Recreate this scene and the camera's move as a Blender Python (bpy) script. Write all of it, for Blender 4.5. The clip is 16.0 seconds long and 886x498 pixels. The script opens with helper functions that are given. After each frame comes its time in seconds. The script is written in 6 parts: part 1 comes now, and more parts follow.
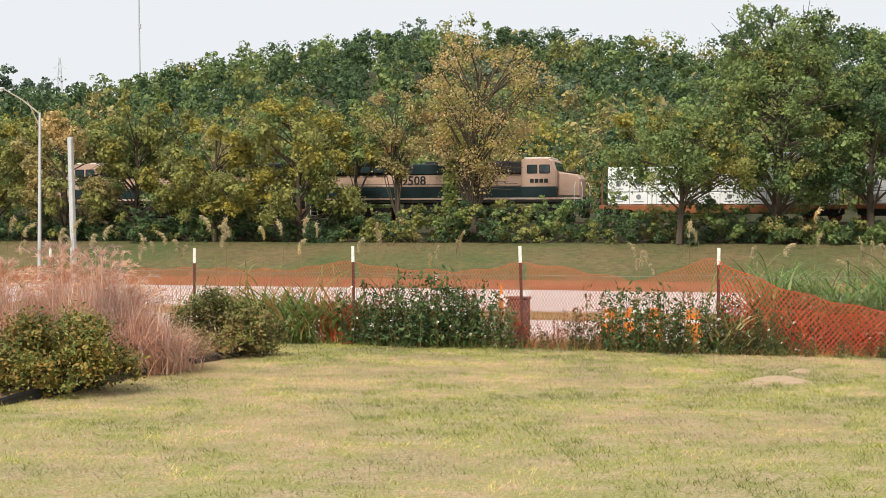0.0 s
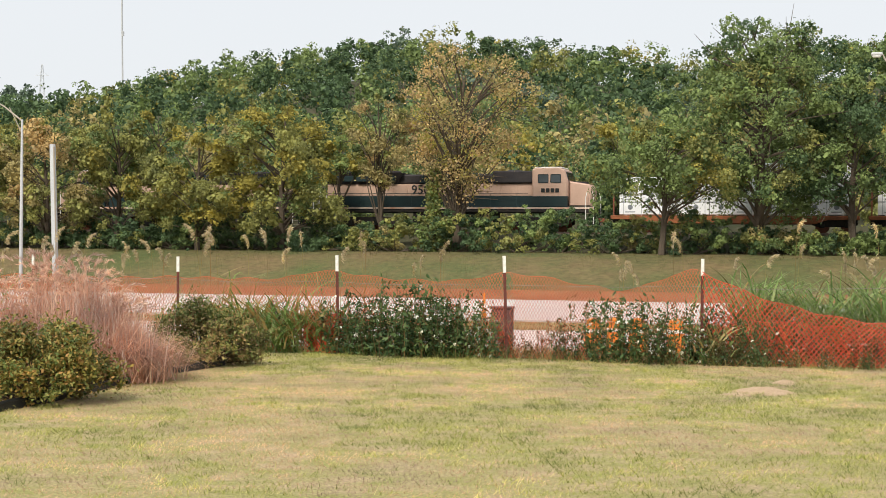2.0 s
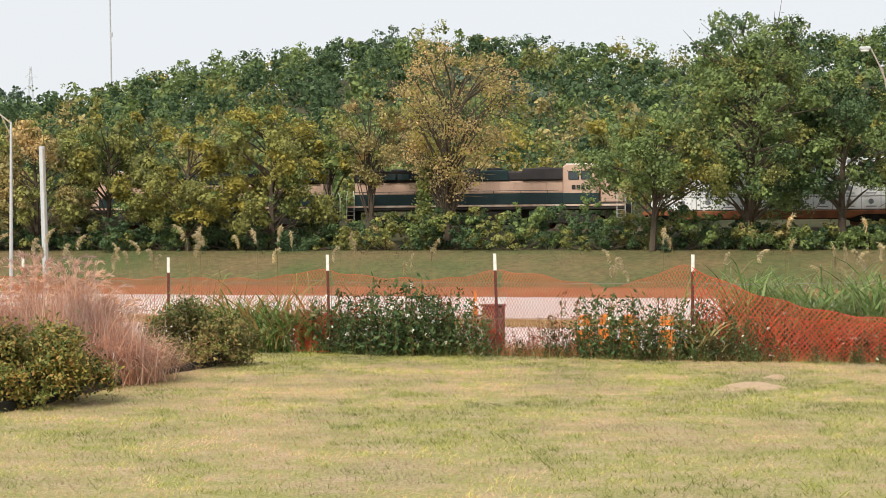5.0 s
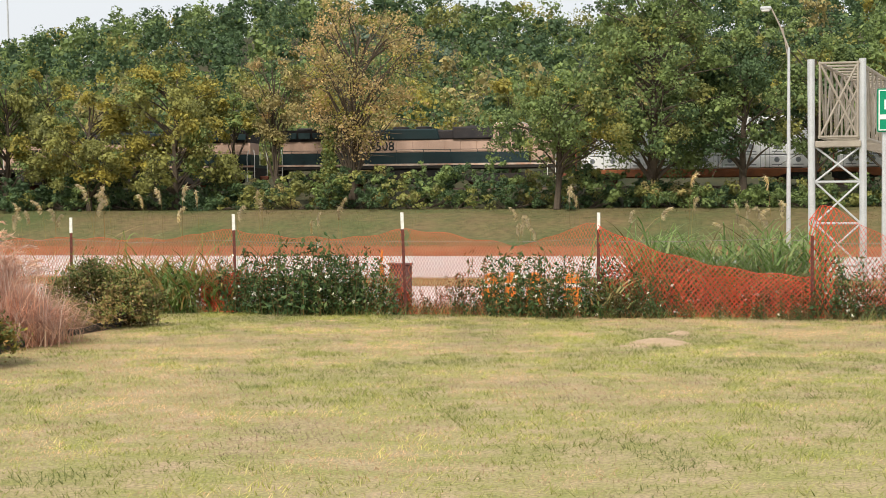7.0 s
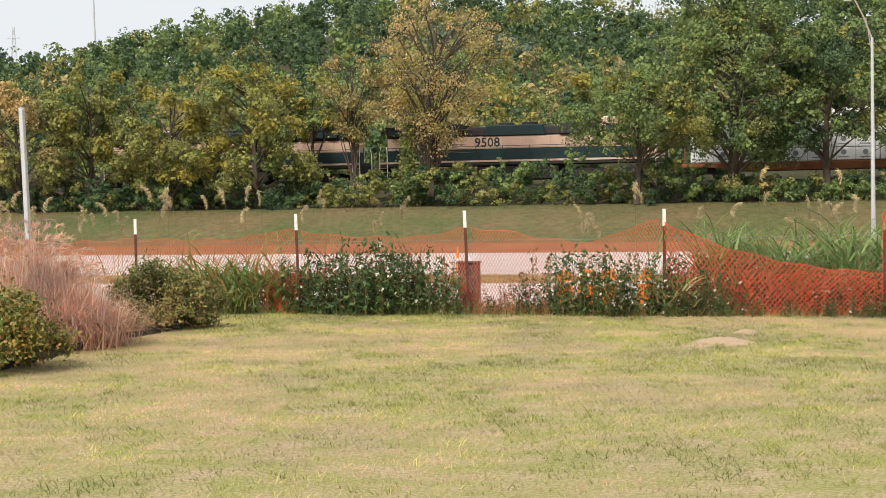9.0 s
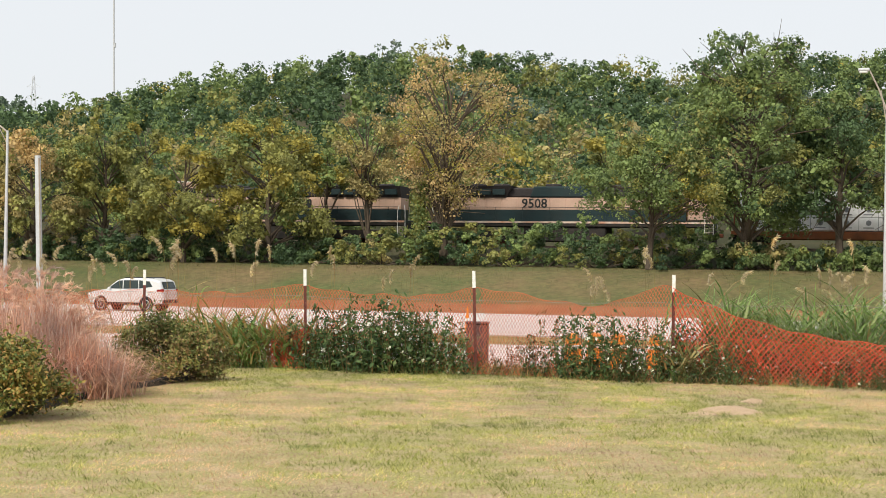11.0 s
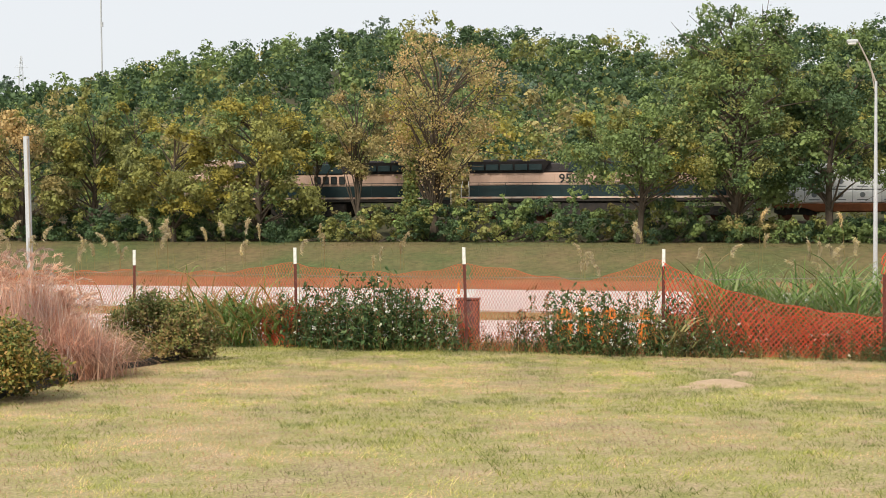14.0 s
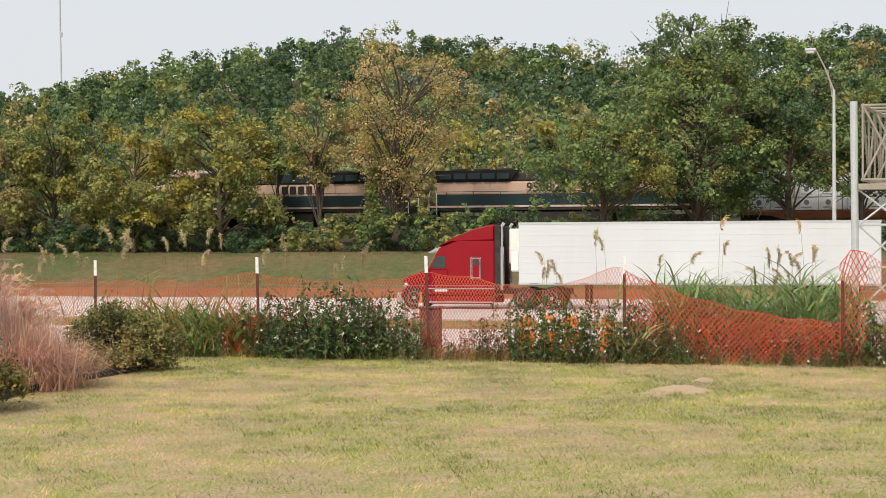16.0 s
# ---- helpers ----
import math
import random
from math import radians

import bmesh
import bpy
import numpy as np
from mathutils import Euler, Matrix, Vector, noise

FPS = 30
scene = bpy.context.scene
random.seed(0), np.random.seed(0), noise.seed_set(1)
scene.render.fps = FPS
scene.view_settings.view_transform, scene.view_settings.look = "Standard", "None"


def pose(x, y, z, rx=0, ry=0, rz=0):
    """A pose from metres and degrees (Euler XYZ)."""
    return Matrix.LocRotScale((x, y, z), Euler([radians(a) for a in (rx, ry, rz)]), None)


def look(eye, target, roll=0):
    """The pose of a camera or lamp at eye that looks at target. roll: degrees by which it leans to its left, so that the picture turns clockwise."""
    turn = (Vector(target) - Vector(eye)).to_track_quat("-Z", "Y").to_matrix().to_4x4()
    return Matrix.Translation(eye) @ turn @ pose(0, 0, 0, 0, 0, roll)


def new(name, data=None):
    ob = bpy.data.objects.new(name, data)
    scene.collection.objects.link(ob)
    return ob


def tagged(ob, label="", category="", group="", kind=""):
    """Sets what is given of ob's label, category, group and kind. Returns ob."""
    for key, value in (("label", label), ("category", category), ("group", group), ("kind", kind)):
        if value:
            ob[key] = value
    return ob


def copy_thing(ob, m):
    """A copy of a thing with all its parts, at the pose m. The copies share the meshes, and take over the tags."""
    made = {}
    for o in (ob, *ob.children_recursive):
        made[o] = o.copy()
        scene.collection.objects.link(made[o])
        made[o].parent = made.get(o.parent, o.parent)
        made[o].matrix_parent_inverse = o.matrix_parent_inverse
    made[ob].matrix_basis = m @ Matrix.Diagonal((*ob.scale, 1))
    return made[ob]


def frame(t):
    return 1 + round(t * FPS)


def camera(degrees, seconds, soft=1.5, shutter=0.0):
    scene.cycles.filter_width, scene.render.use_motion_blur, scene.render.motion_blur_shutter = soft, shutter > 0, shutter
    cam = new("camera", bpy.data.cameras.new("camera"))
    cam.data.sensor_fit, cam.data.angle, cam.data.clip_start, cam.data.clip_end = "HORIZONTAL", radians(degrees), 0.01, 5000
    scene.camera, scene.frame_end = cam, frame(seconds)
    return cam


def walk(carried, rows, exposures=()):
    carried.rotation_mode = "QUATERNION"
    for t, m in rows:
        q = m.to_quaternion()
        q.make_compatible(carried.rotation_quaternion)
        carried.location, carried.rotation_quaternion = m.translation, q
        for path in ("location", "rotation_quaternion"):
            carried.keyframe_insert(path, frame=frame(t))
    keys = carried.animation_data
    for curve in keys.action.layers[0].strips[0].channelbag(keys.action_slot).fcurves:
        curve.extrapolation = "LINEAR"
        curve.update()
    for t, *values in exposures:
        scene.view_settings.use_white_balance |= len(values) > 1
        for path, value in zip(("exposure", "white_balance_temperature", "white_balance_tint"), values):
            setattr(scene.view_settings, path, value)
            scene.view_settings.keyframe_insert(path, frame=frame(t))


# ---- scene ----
# The camera: hand-held, zoomed in, swaying a little from side to side.
cam = camera(33.026, 16.0, 0.8)
walk(cam, [
    (0.0, look((-0.130, -0.126, 1.634), (0.502, 99.870, 1.008), 0.220)),
    (0.5, look((-0.154, -0.114, 1.638), (0.587, 99.883, 1.953), 0.128)),
    (1.0, look((-0.160, -0.126, 1.644), (0.017, 99.869, 2.627), 0.259)),
    (1.5, look((-0.159, -0.127, 1.642), (0.865, 99.868, 1.750), 0.413)),
    (2.0, look((-0.159, -0.121, 1.642), (1.646, 99.863, 1.635), 0.485)),
    (2.5, look((-0.162, -0.136, 1.641), (1.836, 99.844, 1.889), 0.324)),
    (3.0, look((-0.156, -0.123, 1.641), (-0.139, 99.877, 1.428), 0.092)),
    (3.5, look((-0.149, -0.133, 1.644), (1.457, 99.854, 1.671), 0.117)),
    (4.0, look((-0.154, -0.145, 1.646), (2.116, 99.827, 2.368), 0.010)),
    (4.2, look((-0.148, -0.136, 1.645), (2.228, 99.836, 1.925), 0.007)),
    (6.3, look((-0.173, -0.117, 1.643), (2.503, 99.847, 1.381), -0.423)),
    (6.5, look((-0.188, -0.112, 1.645), (5.402, 99.732, 1.738), -0.409)),
    (7.0, look((-0.177, -0.106, 1.638), (8.532, 99.473, -1.242), -0.294)),
    (7.5, look((-0.031, -0.101, 1.626), (6.601, 99.627, -1.597), -0.058)),
    (8.0, look((0.069, -0.082, 1.651), (3.222, 99.743, -3.356), 0.603)),
    (8.5, look((0.099, 0.069, 1.638), (3.227, 99.976, -1.337), -1.292)),
    (8.7, look((0.124, 0.113, 1.657), (3.337, 100.013, -1.435), -1.145)),
    (10.8, look((0.190, 0.178, 1.671), (1.847, 100.164, 1.275), 0.382)),
    (11.0, look((0.183, 0.165, 1.665), (2.541, 100.133, 2.559), 0.778)),
    (11.5, look((0.192, 0.132, 1.665), (4.298, 100.046, 2.230), 0.831)),
    (12.0, look((0.193, 0.111, 1.666), (3.541, 100.054, 2.179), 0.265)),
    (12.5, look((0.203, 0.119, 1.674), (5.281, 99.990, 1.613), 0.201)),
    (13.0, look((0.206, 0.142, 1.661), (4.994, 100.020, 0.486), 0.113)),
    (13.5, look((0.198, 0.181, 1.663), (4.204, 100.096, 0.692), 0.188)),
    (14.0, look((0.201, 0.170, 1.672), (3.173, 100.124, 0.977), 0.116)),
    (14.5, look((0.201, 0.140, 1.660), (4.617, 100.027, -0.070), -0.211)),
    (15.0, look((0.198, 0.152, 1.663), (4.787, 100.045, 1.124), -0.318)),
    (15.2, look((0.201, 0.116, 1.661), (5.701, 99.965, 1.592), -0.170)),
    (15.5, look((0.201, 0.116, 1.661), (5.701, 99.965, 1.592), -0.170)),
    (16.0, look((0.201, 0.116, 1.661), (5.701, 99.965, 1.592), -0.170)),
], exposures=[(0.0, 0.0), (14.5, 0.0), (15.0, -0.09), (15.4, -0.16), (16.0, -0.16)])

# ---- light ----
world = bpy.data.worlds.new("overcast_sky")
scene.world = world
world.use_nodes = True
wt = world.node_tree
sky = wt.nodes.new("ShaderNodeTexSky")
sky.sky_type, sky.sun_disc = "NISHITA", False
sky.sun_elevation, sky.sun_rotation = radians(46), radians(205)
sky.air_density, sky.dust_density, sky.ozone_density = 1.0, 4.0, 1.0
veil = wt.nodes.new("ShaderNodeMix")            # thin white cloud over the sky
veil.data_type = "RGBA"
veil.inputs["Factor"].default_value = 0.86
veil.inputs["B"].default_value = (8.6, 8.85, 9.1, 1)
wt.links.new(sky.outputs[0], veil.inputs["A"])
wt.links.new(veil.outputs["Result"], wt.nodes["Background"].inputs[0])
wt.nodes["Background"].inputs[1].default_value = 0.108
sun = new("sun", bpy.data.lights.new("sun", "SUN"))
sun.data.energy, sun.data.angle, sun.data.color = 3.3, radians(11), (1.0, 0.93, 0.80)
sun.rotation_euler = Vector((0.32, 0.62, -0.74)).to_track_quat("-Z", "Y").to_euler()

# ---- the plan: a runs along the road to the right, s straight across it, both in metres ----
TH = radians(17.0)
UA, NS = Vector((math.cos(TH), -math.sin(TH), 0)), Vector((math.sin(TH), math.cos(TH), 0))
RNG = np.random.default_rng(7)


def W(a, s, z=0.0):
    return UA * a + NS * s + Vector((0, 0, z))


def along(a, s, z=0.0, turn=0.0):
    p = W(a, s, z)
    return pose(p.x, p.y, p.z, 0, 0, -17.0 + turn)


def smooth(x):
    x = np.clip(x, 0.0, 1.0)
    return x * x * (3 - 2 * x)


def ground_z(a, s):
    """Height of the land: lawn, road bench, grassy bank, railway bed and the wooded hill behind."""
    a, s = np.asarray(a, float), np.asarray(s, float)
    z = -1.26 * smooth((s - 22.2) / 8.0)
    z = z + 2.7 * smooth((s - 84.5) / 15.5) + 1.35 * smooth((s - 101.0) / 4.5)
    ridge = 38.5 + 7.0 * np.exp(-((a + 108) / 44.0) ** 2) - 13.5 * smooth((-a - 135) / 62.0) + 1.5 * np.sin(a / 17.0) + 4.0 * smooth((a + 45) / 40.0)
    z = z + (ridge - 3) * (0.6 * np.clip((s - 130.0) / 225.0, 0, 1) + 0.4 * smooth((s - 130.0) / 225.0)) - 14 * smooth((s - 420) / 300.0)
    return z


# ---- materials ----
def shader(name, rough=0.8, metal=0.0, spec=0.3):
    m = bpy.data.materials.new(name)
    m.use_nodes = True
    b = m.node_tree.nodes["Principled BSDF"]
    b.inputs["Roughness"].default_value, b.inputs["Metallic"].default_value = rough, metal
    b.inputs["Specular IOR Level"].default_value = spec
    return m, m.node_tree, b


def ramp(nt, fac, stops):
    r = nt.nodes.new("ShaderNodeValToRGB")
    el = r.color_ramp.elements
    while len(el) < len(stops):
        el.new(0.5)
    for e, (p, c) in zip(el, stops):
        e.position, e.color = p, (*c, 1)
    nt.links.new(fac, r.inputs[0])
    return r.outputs[0]


def noise_tex(nt, scale, detail=5.0, rough=0.6, where="Object", stretch=(1, 1, 1)):
    co = nt.nodes.new("ShaderNodeTexCoord")
    mp = nt.nodes.new("ShaderNodeMapping")
    mp.inputs["Scale"].default_value = stretch
    n = nt.nodes.new("ShaderNodeTexNoise")
    n.inputs["Scale"].default_value, n.inputs["Detail"].default_value, n.inputs["Roughness"].default_value = scale, detail, rough
    nt.links.new(co.outputs[where], mp.inputs[0])
    nt.links.new(mp.outputs[0], n.inputs["Vector"])
    return n.outputs["Fac"]


def mixed(nt, f, a, b, how="MIX"):
    m = nt.nodes.new("ShaderNodeMix")
    m.data_type, m.blend_type = "RGBA", how
    for key, v in (("Factor", f), ("A", a), ("B", b)):
        if isinstance(v, (int, float)):
            m.inputs[key].default_value = v
        elif isinstance(v, tuple):
            m.inputs[key].default_value = (*v, 1)
        else:
            nt.links.new(v, m.inputs[key])
    return m.outputs["Result"]


def worn(name, base, dirt, scale=2.0, fine=25.0, rough=0.7, metal=0.0, amount=0.5, bump=0.15, spec=0.3, stretch=(1, 1, 1), grain=0.17):
    """A painted or natural surface: base colour, stains at a large scale, grain at a small one, light relief."""
    m, nt, b = shader(name, rough, metal, spec)
    big = ramp(nt, noise_tex(nt, scale, 6, 0.65, stretch=stretch), [(0.38, (0, 0, 0)), (0.68, (amount,) * 3)])
    col = mixed(nt, big, base, dirt)
    speck = ramp(nt, noise_tex(nt, fine, 4), [(0.3, (1 - grain,) * 3), (0.7, (1 + grain,) * 3)])
    nt.links.new(mixed(nt, 1.0, col, speck, "MULTIPLY"), b.inputs["Base Color"])
    bp = nt.nodes.new("ShaderNodeBump")
    bp.inputs["Strength"].default_value, bp.inputs["Distance"].default_value = bump, 0.02
    nt.links.new(noise_tex(nt, fine * 1.7, 4), bp.inputs["Height"])
    nt.links.new(bp.outputs[0], b.inputs["Normal"])
    return m


def leafy(name, colours, rough=0.6, glow_through=0.28, spread=0.4):
    """Leaves or blades: each takes its own colour out of a row of them, with lit and shaded patches painted over."""
    m, nt, b = shader(name, rough, 0, 0.25)
    g = nt.nodes.new("ShaderNodeNewGeometry")
    n = len(colours)
    mean = [sum(k[i] for k in colours) / n for i in range(3)]
    colours = [tuple(mean[i] + (k[i] - mean[i]) * spread for i in range(3)) for k in colours]
    c = ramp(nt, g.outputs["Random Per Island"], [((i + 0.5) / n, k) for i, k in enumerate(colours)])
    # lit and shaded clumps put into the colour: warm bright and bluish dark patches
    light_patches = ramp(nt, noise_tex(nt, 0.8, 4), [(0.36, (0.58, 0.62, 0.68)), (0.64, (1.38, 1.34, 1.16))])
    c = mixed(nt, 1.0, c, light_patches, "MULTIPLY")
    nt.links.new(c, b.inputs["Base Color"])
    tr = nt.nodes.new("ShaderNodeBsdfTranslucent")
    nt.links.new(c, tr.inputs[0])
    mx = nt.nodes.new("ShaderNodeMixShader")
    mx.inputs[0].default_value = glow_through
    nt.links.new(b.outputs[0], mx.inputs[1])
    nt.links.new(tr.outputs[0], mx.inputs[2])
    nt.links.new(mx.outputs[0], nt.nodes["Material Output"].inputs[0])
    return m


M_GREEN = leafy("leaf_green", [(0.157, 0.213, 0.078), (0.185, 0.249, 0.094), (0.215, 0.287, 0.110), (0.260, 0.342, 0.132)])
M_DARK = leafy("leaf_dark_green", [(0.071, 0.117, 0.056), (0.084, 0.136, 0.065), (0.099, 0.159, 0.076), (0.121, 0.190, 0.090)])
M_OLIVE = leafy("leaf_olive", [(0.217, 0.223, 0.075), (0.257, 0.264, 0.089), (0.303, 0.310, 0.105), (0.365, 0.370, 0.128)])
M_YELLOW = leafy("leaf_yellowing", [(0.281, 0.249, 0.062), (0.341, 0.299, 0.073), (0.407, 0.354, 0.086), (0.501, 0.431, 0.108)])
M_ORANGE = leafy("leaf_autumn", [(0.392, 0.280, 0.140), (0.470, 0.336, 0.168), (0.549, 0.398, 0.196), (0.661, 0.493, 0.235)])
M_BROWN = leafy("leaf_browning", [(0.300, 0.253, 0.116), (0.354, 0.298, 0.136), (0.416, 0.351, 0.161), (0.501, 0.422, 0.194)])
# distance haze mixed into the leaf colour: lighter and bluer green
M_HAZY = leafy("leaf_haze_tinted", [(0.120, 0.165, 0.125), (0.140, 0.190, 0.145), (0.160, 0.220, 0.165), (0.190, 0.255, 0.190)])
M_BARK = worn("bark", (0.11, 0.085, 0.062), (0.05, 0.04, 0.03), 6, 40, 0.9, bump=0.6)
M_SHRUB = leafy("shrub_leaf", [(0.106, 0.150, 0.050), (0.163, 0.206, 0.065), (0.237, 0.244, 0.083), (0.338, 0.300, 0.106)], spread=1.0)
M_SHRUB_TIP = leafy("shrub_tip", [(0.241, 0.218, 0.057), (0.333, 0.241, 0.069), (0.368, 0.218, 0.086)], spread=1.0)
M_SHRUB_RUST = leafy("shrub_rust", [(0.287, 0.207, 0.092), (0.368, 0.241, 0.127), (0.218, 0.230, 0.086)], spread=1.0)
M_PINK = leafy("dry_pink_grass", [(0.660, 0.410, 0.330), (0.860, 0.600, 0.500), (0.580, 0.350, 0.275), (0.930, 0.740, 0.630)], 0.7, 0.45, spread=1.0)
M_PINK_LOW = leafy("dry_russet_grass", [(0.700, 0.420, 0.335), (0.800, 0.540, 0.440), (0.520, 0.300, 0.235)], 0.7, 0.45, spread=1.0)
M_REED = leafy("reed_blade", [(0.150, 0.250, 0.065), (0.205, 0.320, 0.090), (0.270, 0.385, 0.130), (0.360, 0.430, 0.190)], 0.45, 0.4, spread=1.0)
M_REED_DRY = leafy("reed_dry", [(0.420, 0.350, 0.150), (0.540, 0.430, 0.190), (0.350, 0.290, 0.110), (0.440, 0.260, 0.110)], 0.6, 0.3, spread=1.0)
M_SEED = leafy("seed_head", [(0.696, 0.552, 0.348), (0.840, 0.696, 0.456), (0.600, 0.444, 0.288), (0.816, 0.660, 0.324)], 0.8, 0.3, spread=1.0)
M_WEED = leafy("weed_leaf", [(0.05, 0.095, 0.038), (0.075, 0.135, 0.05), (0.11, 0.175, 0.065), (0.16, 0.22, 0.085)], spread=1.0)
M_WEED_BROWN = leafy("weed_withered", [(0.13, 0.09, 0.045), (0.2, 0.14, 0.06), (0.1, 0.1, 0.04), (0.25, 0.18, 0.08)], spread=1.0)
M_FLOWER = leafy("white_petal", [(0.75, 0.74, 0.68), (0.82, 0.8, 0.74)], 0.6, 0.2)
M_BLADE = leafy("lawn_blade", [(0.213, 0.246, 0.056), (0.314, 0.342, 0.090), (0.426, 0.431, 0.140), (0.560, 0.526, 0.224)], 0.7, 0.45, spread=1.0)
M_BLADE_PALE = leafy("lawn_blade_pale", [(0.350, 0.355, 0.101), (0.477, 0.456, 0.159), (0.604, 0.551, 0.233), (0.721, 0.636, 0.318)], 0.7, 0.45, spread=1.0)
M_STRAW = leafy("lawn_straw", [(0.620, 0.420, 0.285), (0.760, 0.540, 0.375), (0.520, 0.350, 0.220)], 0.8, 0.4, spread=1.0)
M_BANK = leafy("bank_blade", [(0.150, 0.175, 0.060), (0.180, 0.200, 0.070), (0.215, 0.215, 0.085), (0.250, 0.215, 0.105)], 0.7, 0.6)

M_BANK_DRY = leafy("bank_straw", [(0.230, 0.190, 0.085), (0.280, 0.220, 0.110), (0.250, 0.180, 0.100)], 0.7, 0.4)
M_DIRT = worn("red_dirt", (0.26, 0.105, 0.045), (0.34, 0.18, 0.085), 0.5, 9, 0.95, amount=0.8, bump=0.8, grain=0.25)

M_CONCRETE = worn("road_concrete", (0.60, 0.57, 0.54), (0.48, 0.45, 0.42), 0.15, 6, 0.85, amount=0.6, stretch=(0.3, 1, 1))
M_BALLAST = worn("ballast", (0.2, 0.18, 0.16), (0.12, 0.1, 0.09), 1.2, 12, 0.95, bump=1.0)
M_POST = worn("rusty_red_post", (0.16, 0.045, 0.035), (0.08, 0.035, 0.028), 14, 60, 0.8, amount=0.8)
M_WHITE = worn("white_paint", (0.8, 0.79, 0.76), (0.6, 0.57, 0.52), 6, 40, 0.5, amount=0.4)
M_WIRE = worn("galvanised_wire", (0.34, 0.31, 0.28), (0.24, 0.17, 0.13), 8, 40, 0.6, 0.3)
M_NET = worn("orange_plastic", (0.72, 0.105, 0.048), (0.54, 0.082, 0.040), 3, 30, 0.55, amount=0.7, spec=0.35)
M_NET_THIN = worn("faded_orange_plastic", (0.72, 0.150, 0.062), (0.55, 0.115, 0.05), 3, 30, 0.55, amount=0.7, spec=0.35)
M_STEEL = worn("galvanised_steel", (0.56, 0.57, 0.58), (0.43, 0.44, 0.45), 1.2, 30, 0.5, 0.25, amount=0.6)
M_STEEL_D = worn("weathered_steel", (0.40, 0.35, 0.29), (0.26, 0.22, 0.18), 1.2, 30, 0.65, 0.2, amount=0.6)
M_SIGN = worn("sign_green", (0.0, 0.25, 0.13), (0.0, 0.2, 0.1), 2, 20, 0.4, amount=0.4)
M_BLACK = worn("black_plastic", (0.012, 0.014, 0.016), (0.05, 0.045, 0.04), 4, 30, 0.5, amount=0.5)
M_BARREL = worn("barrel_orange", (0.85, 0.25, 0.02), (0.7, 0.2, 0.03), 4, 30, 0.45, amount=0.4)
M_MAUVE = worn("weathered_board", (0.15, 0.06, 0.055), (0.10, 0.045, 0.045), 3, 30, 0.8, amount=0.7)
# steel of the far pylons, lightened in its colour to stand for haze
M_PALE = worn("haze_tinted_steel", (0.66, 0.68, 0.70), (0.58, 0.6, 0.62), 1, 10, 0.7)
M_LENS = worn("lamp_lens", (0.75, 0.75, 0.72), (0.6, 0.6, 0.58), 6, 30, 0.25)

M_RED = worn("truck_red", (0.27, 0.004, 0.012), (0.20, 0.005, 0.011), 1.5, 40, 0.22, amount=0.4, bump=0.0, spec=0.35, grain=0.02)
M_TRAILER = worn("trailer_white", (0.64, 0.65, 0.67), (0.55, 0.55, 0.56), 0.35, 20, 0.45, amount=0.6, bump=0.0, stretch=(1, 1, 0.3), grain=0.02)
M_RUBBER = worn("tyre_rubber", (0.02, 0.02, 0.02), (0.06, 0.05, 0.045), 6, 40, 0.85)
M_CHROME = worn("polished_metal", (0.72, 0.72, 0.72), (0.5, 0.5, 0.5), 4, 30, 0.22, 0.9, amount=0.4, bump=0.02, grain=0.05)
M_GLASS = worn("dark_glass", (0.03, 0.045, 0.05), (0.05, 0.065, 0.07), 2, 30, 0.08, amount=0.4, bump=0.0, spec=0.7, grain=0.05)
M_UNDER = worn("grimy_black", (0.025, 0.024, 0.023), (0.07, 0.055, 0.045), 2, 30, 0.8, amount=0.7)
M_SILVER = worn("suv_silver", (0.72, 0.72, 0.72), (0.62, 0.61, 0.60), 1, 30, 0.3, 0.3, amount=0.3, bump=0.01, spec=0.5, grain=0.05)
M_TAIL = worn("tail_light_red", (0.22, 0.012, 0.012), (0.16, 0.01, 0.01), 5, 30, 0.2)
M_CREAM = worn("loco_cream", (0.60, 0.41, 0.32), (0.47, 0.31, 0.24), 0.8, 14, 0.55, amount=0.6, bump=0.04, stretch=(1, 1, 0.3), grain=0.05)
M_LGREEN = worn("loco_dark_green", (0.013, 0.034, 0.038), (0.025, 0.035, 0.036), 0.8, 14, 0.5, amount=0.6, bump=0.04, grain=0.05)
M_LBLACK = worn("loco_roof_black", (0.03, 0.028, 0.032), (0.06, 0.05, 0.048), 0.8, 14, 0.7, amount=0.7)
M_STRIPE = worn("loco_stripe", (0.66, 0.55, 0.46), (0.45, 0.17, 0.09), 0.7, 14, 0.6, amount=0.9)
M_WRAP = worn("white_wrap", (0.90, 0.91, 0.93), (0.78, 0.79, 0.82), 1.4, 14, 0.45, amount=0.6, grain=0.06)
M_RUST_O = worn("rusty_orange", (0.34, 0.12, 0.05), (0.16, 0.07, 0.04), 1.5, 20, 0.85, amount=0.7)
M_RUST = worn("rusty_brown", (0.24, 0.085, 0.05), (0.12, 0.055, 0.04), 1.5, 20, 0.85, amount=0.7)
M_RAIL = worn("rail_steel", (0.25, 0.2, 0.17), (0.2, 0.1, 0.06), 2, 30, 0.5, 0.6)
M_LETTER = worn("black_lettering", (0.02, 0.025, 0.025), (0.04, 0.04, 0.04), 3, 30, 0.6)
M_MARK = worn("grey_marking", (0.25, 0.27, 0.3), (0.32, 0.33, 0.35), 3, 30, 0.6)


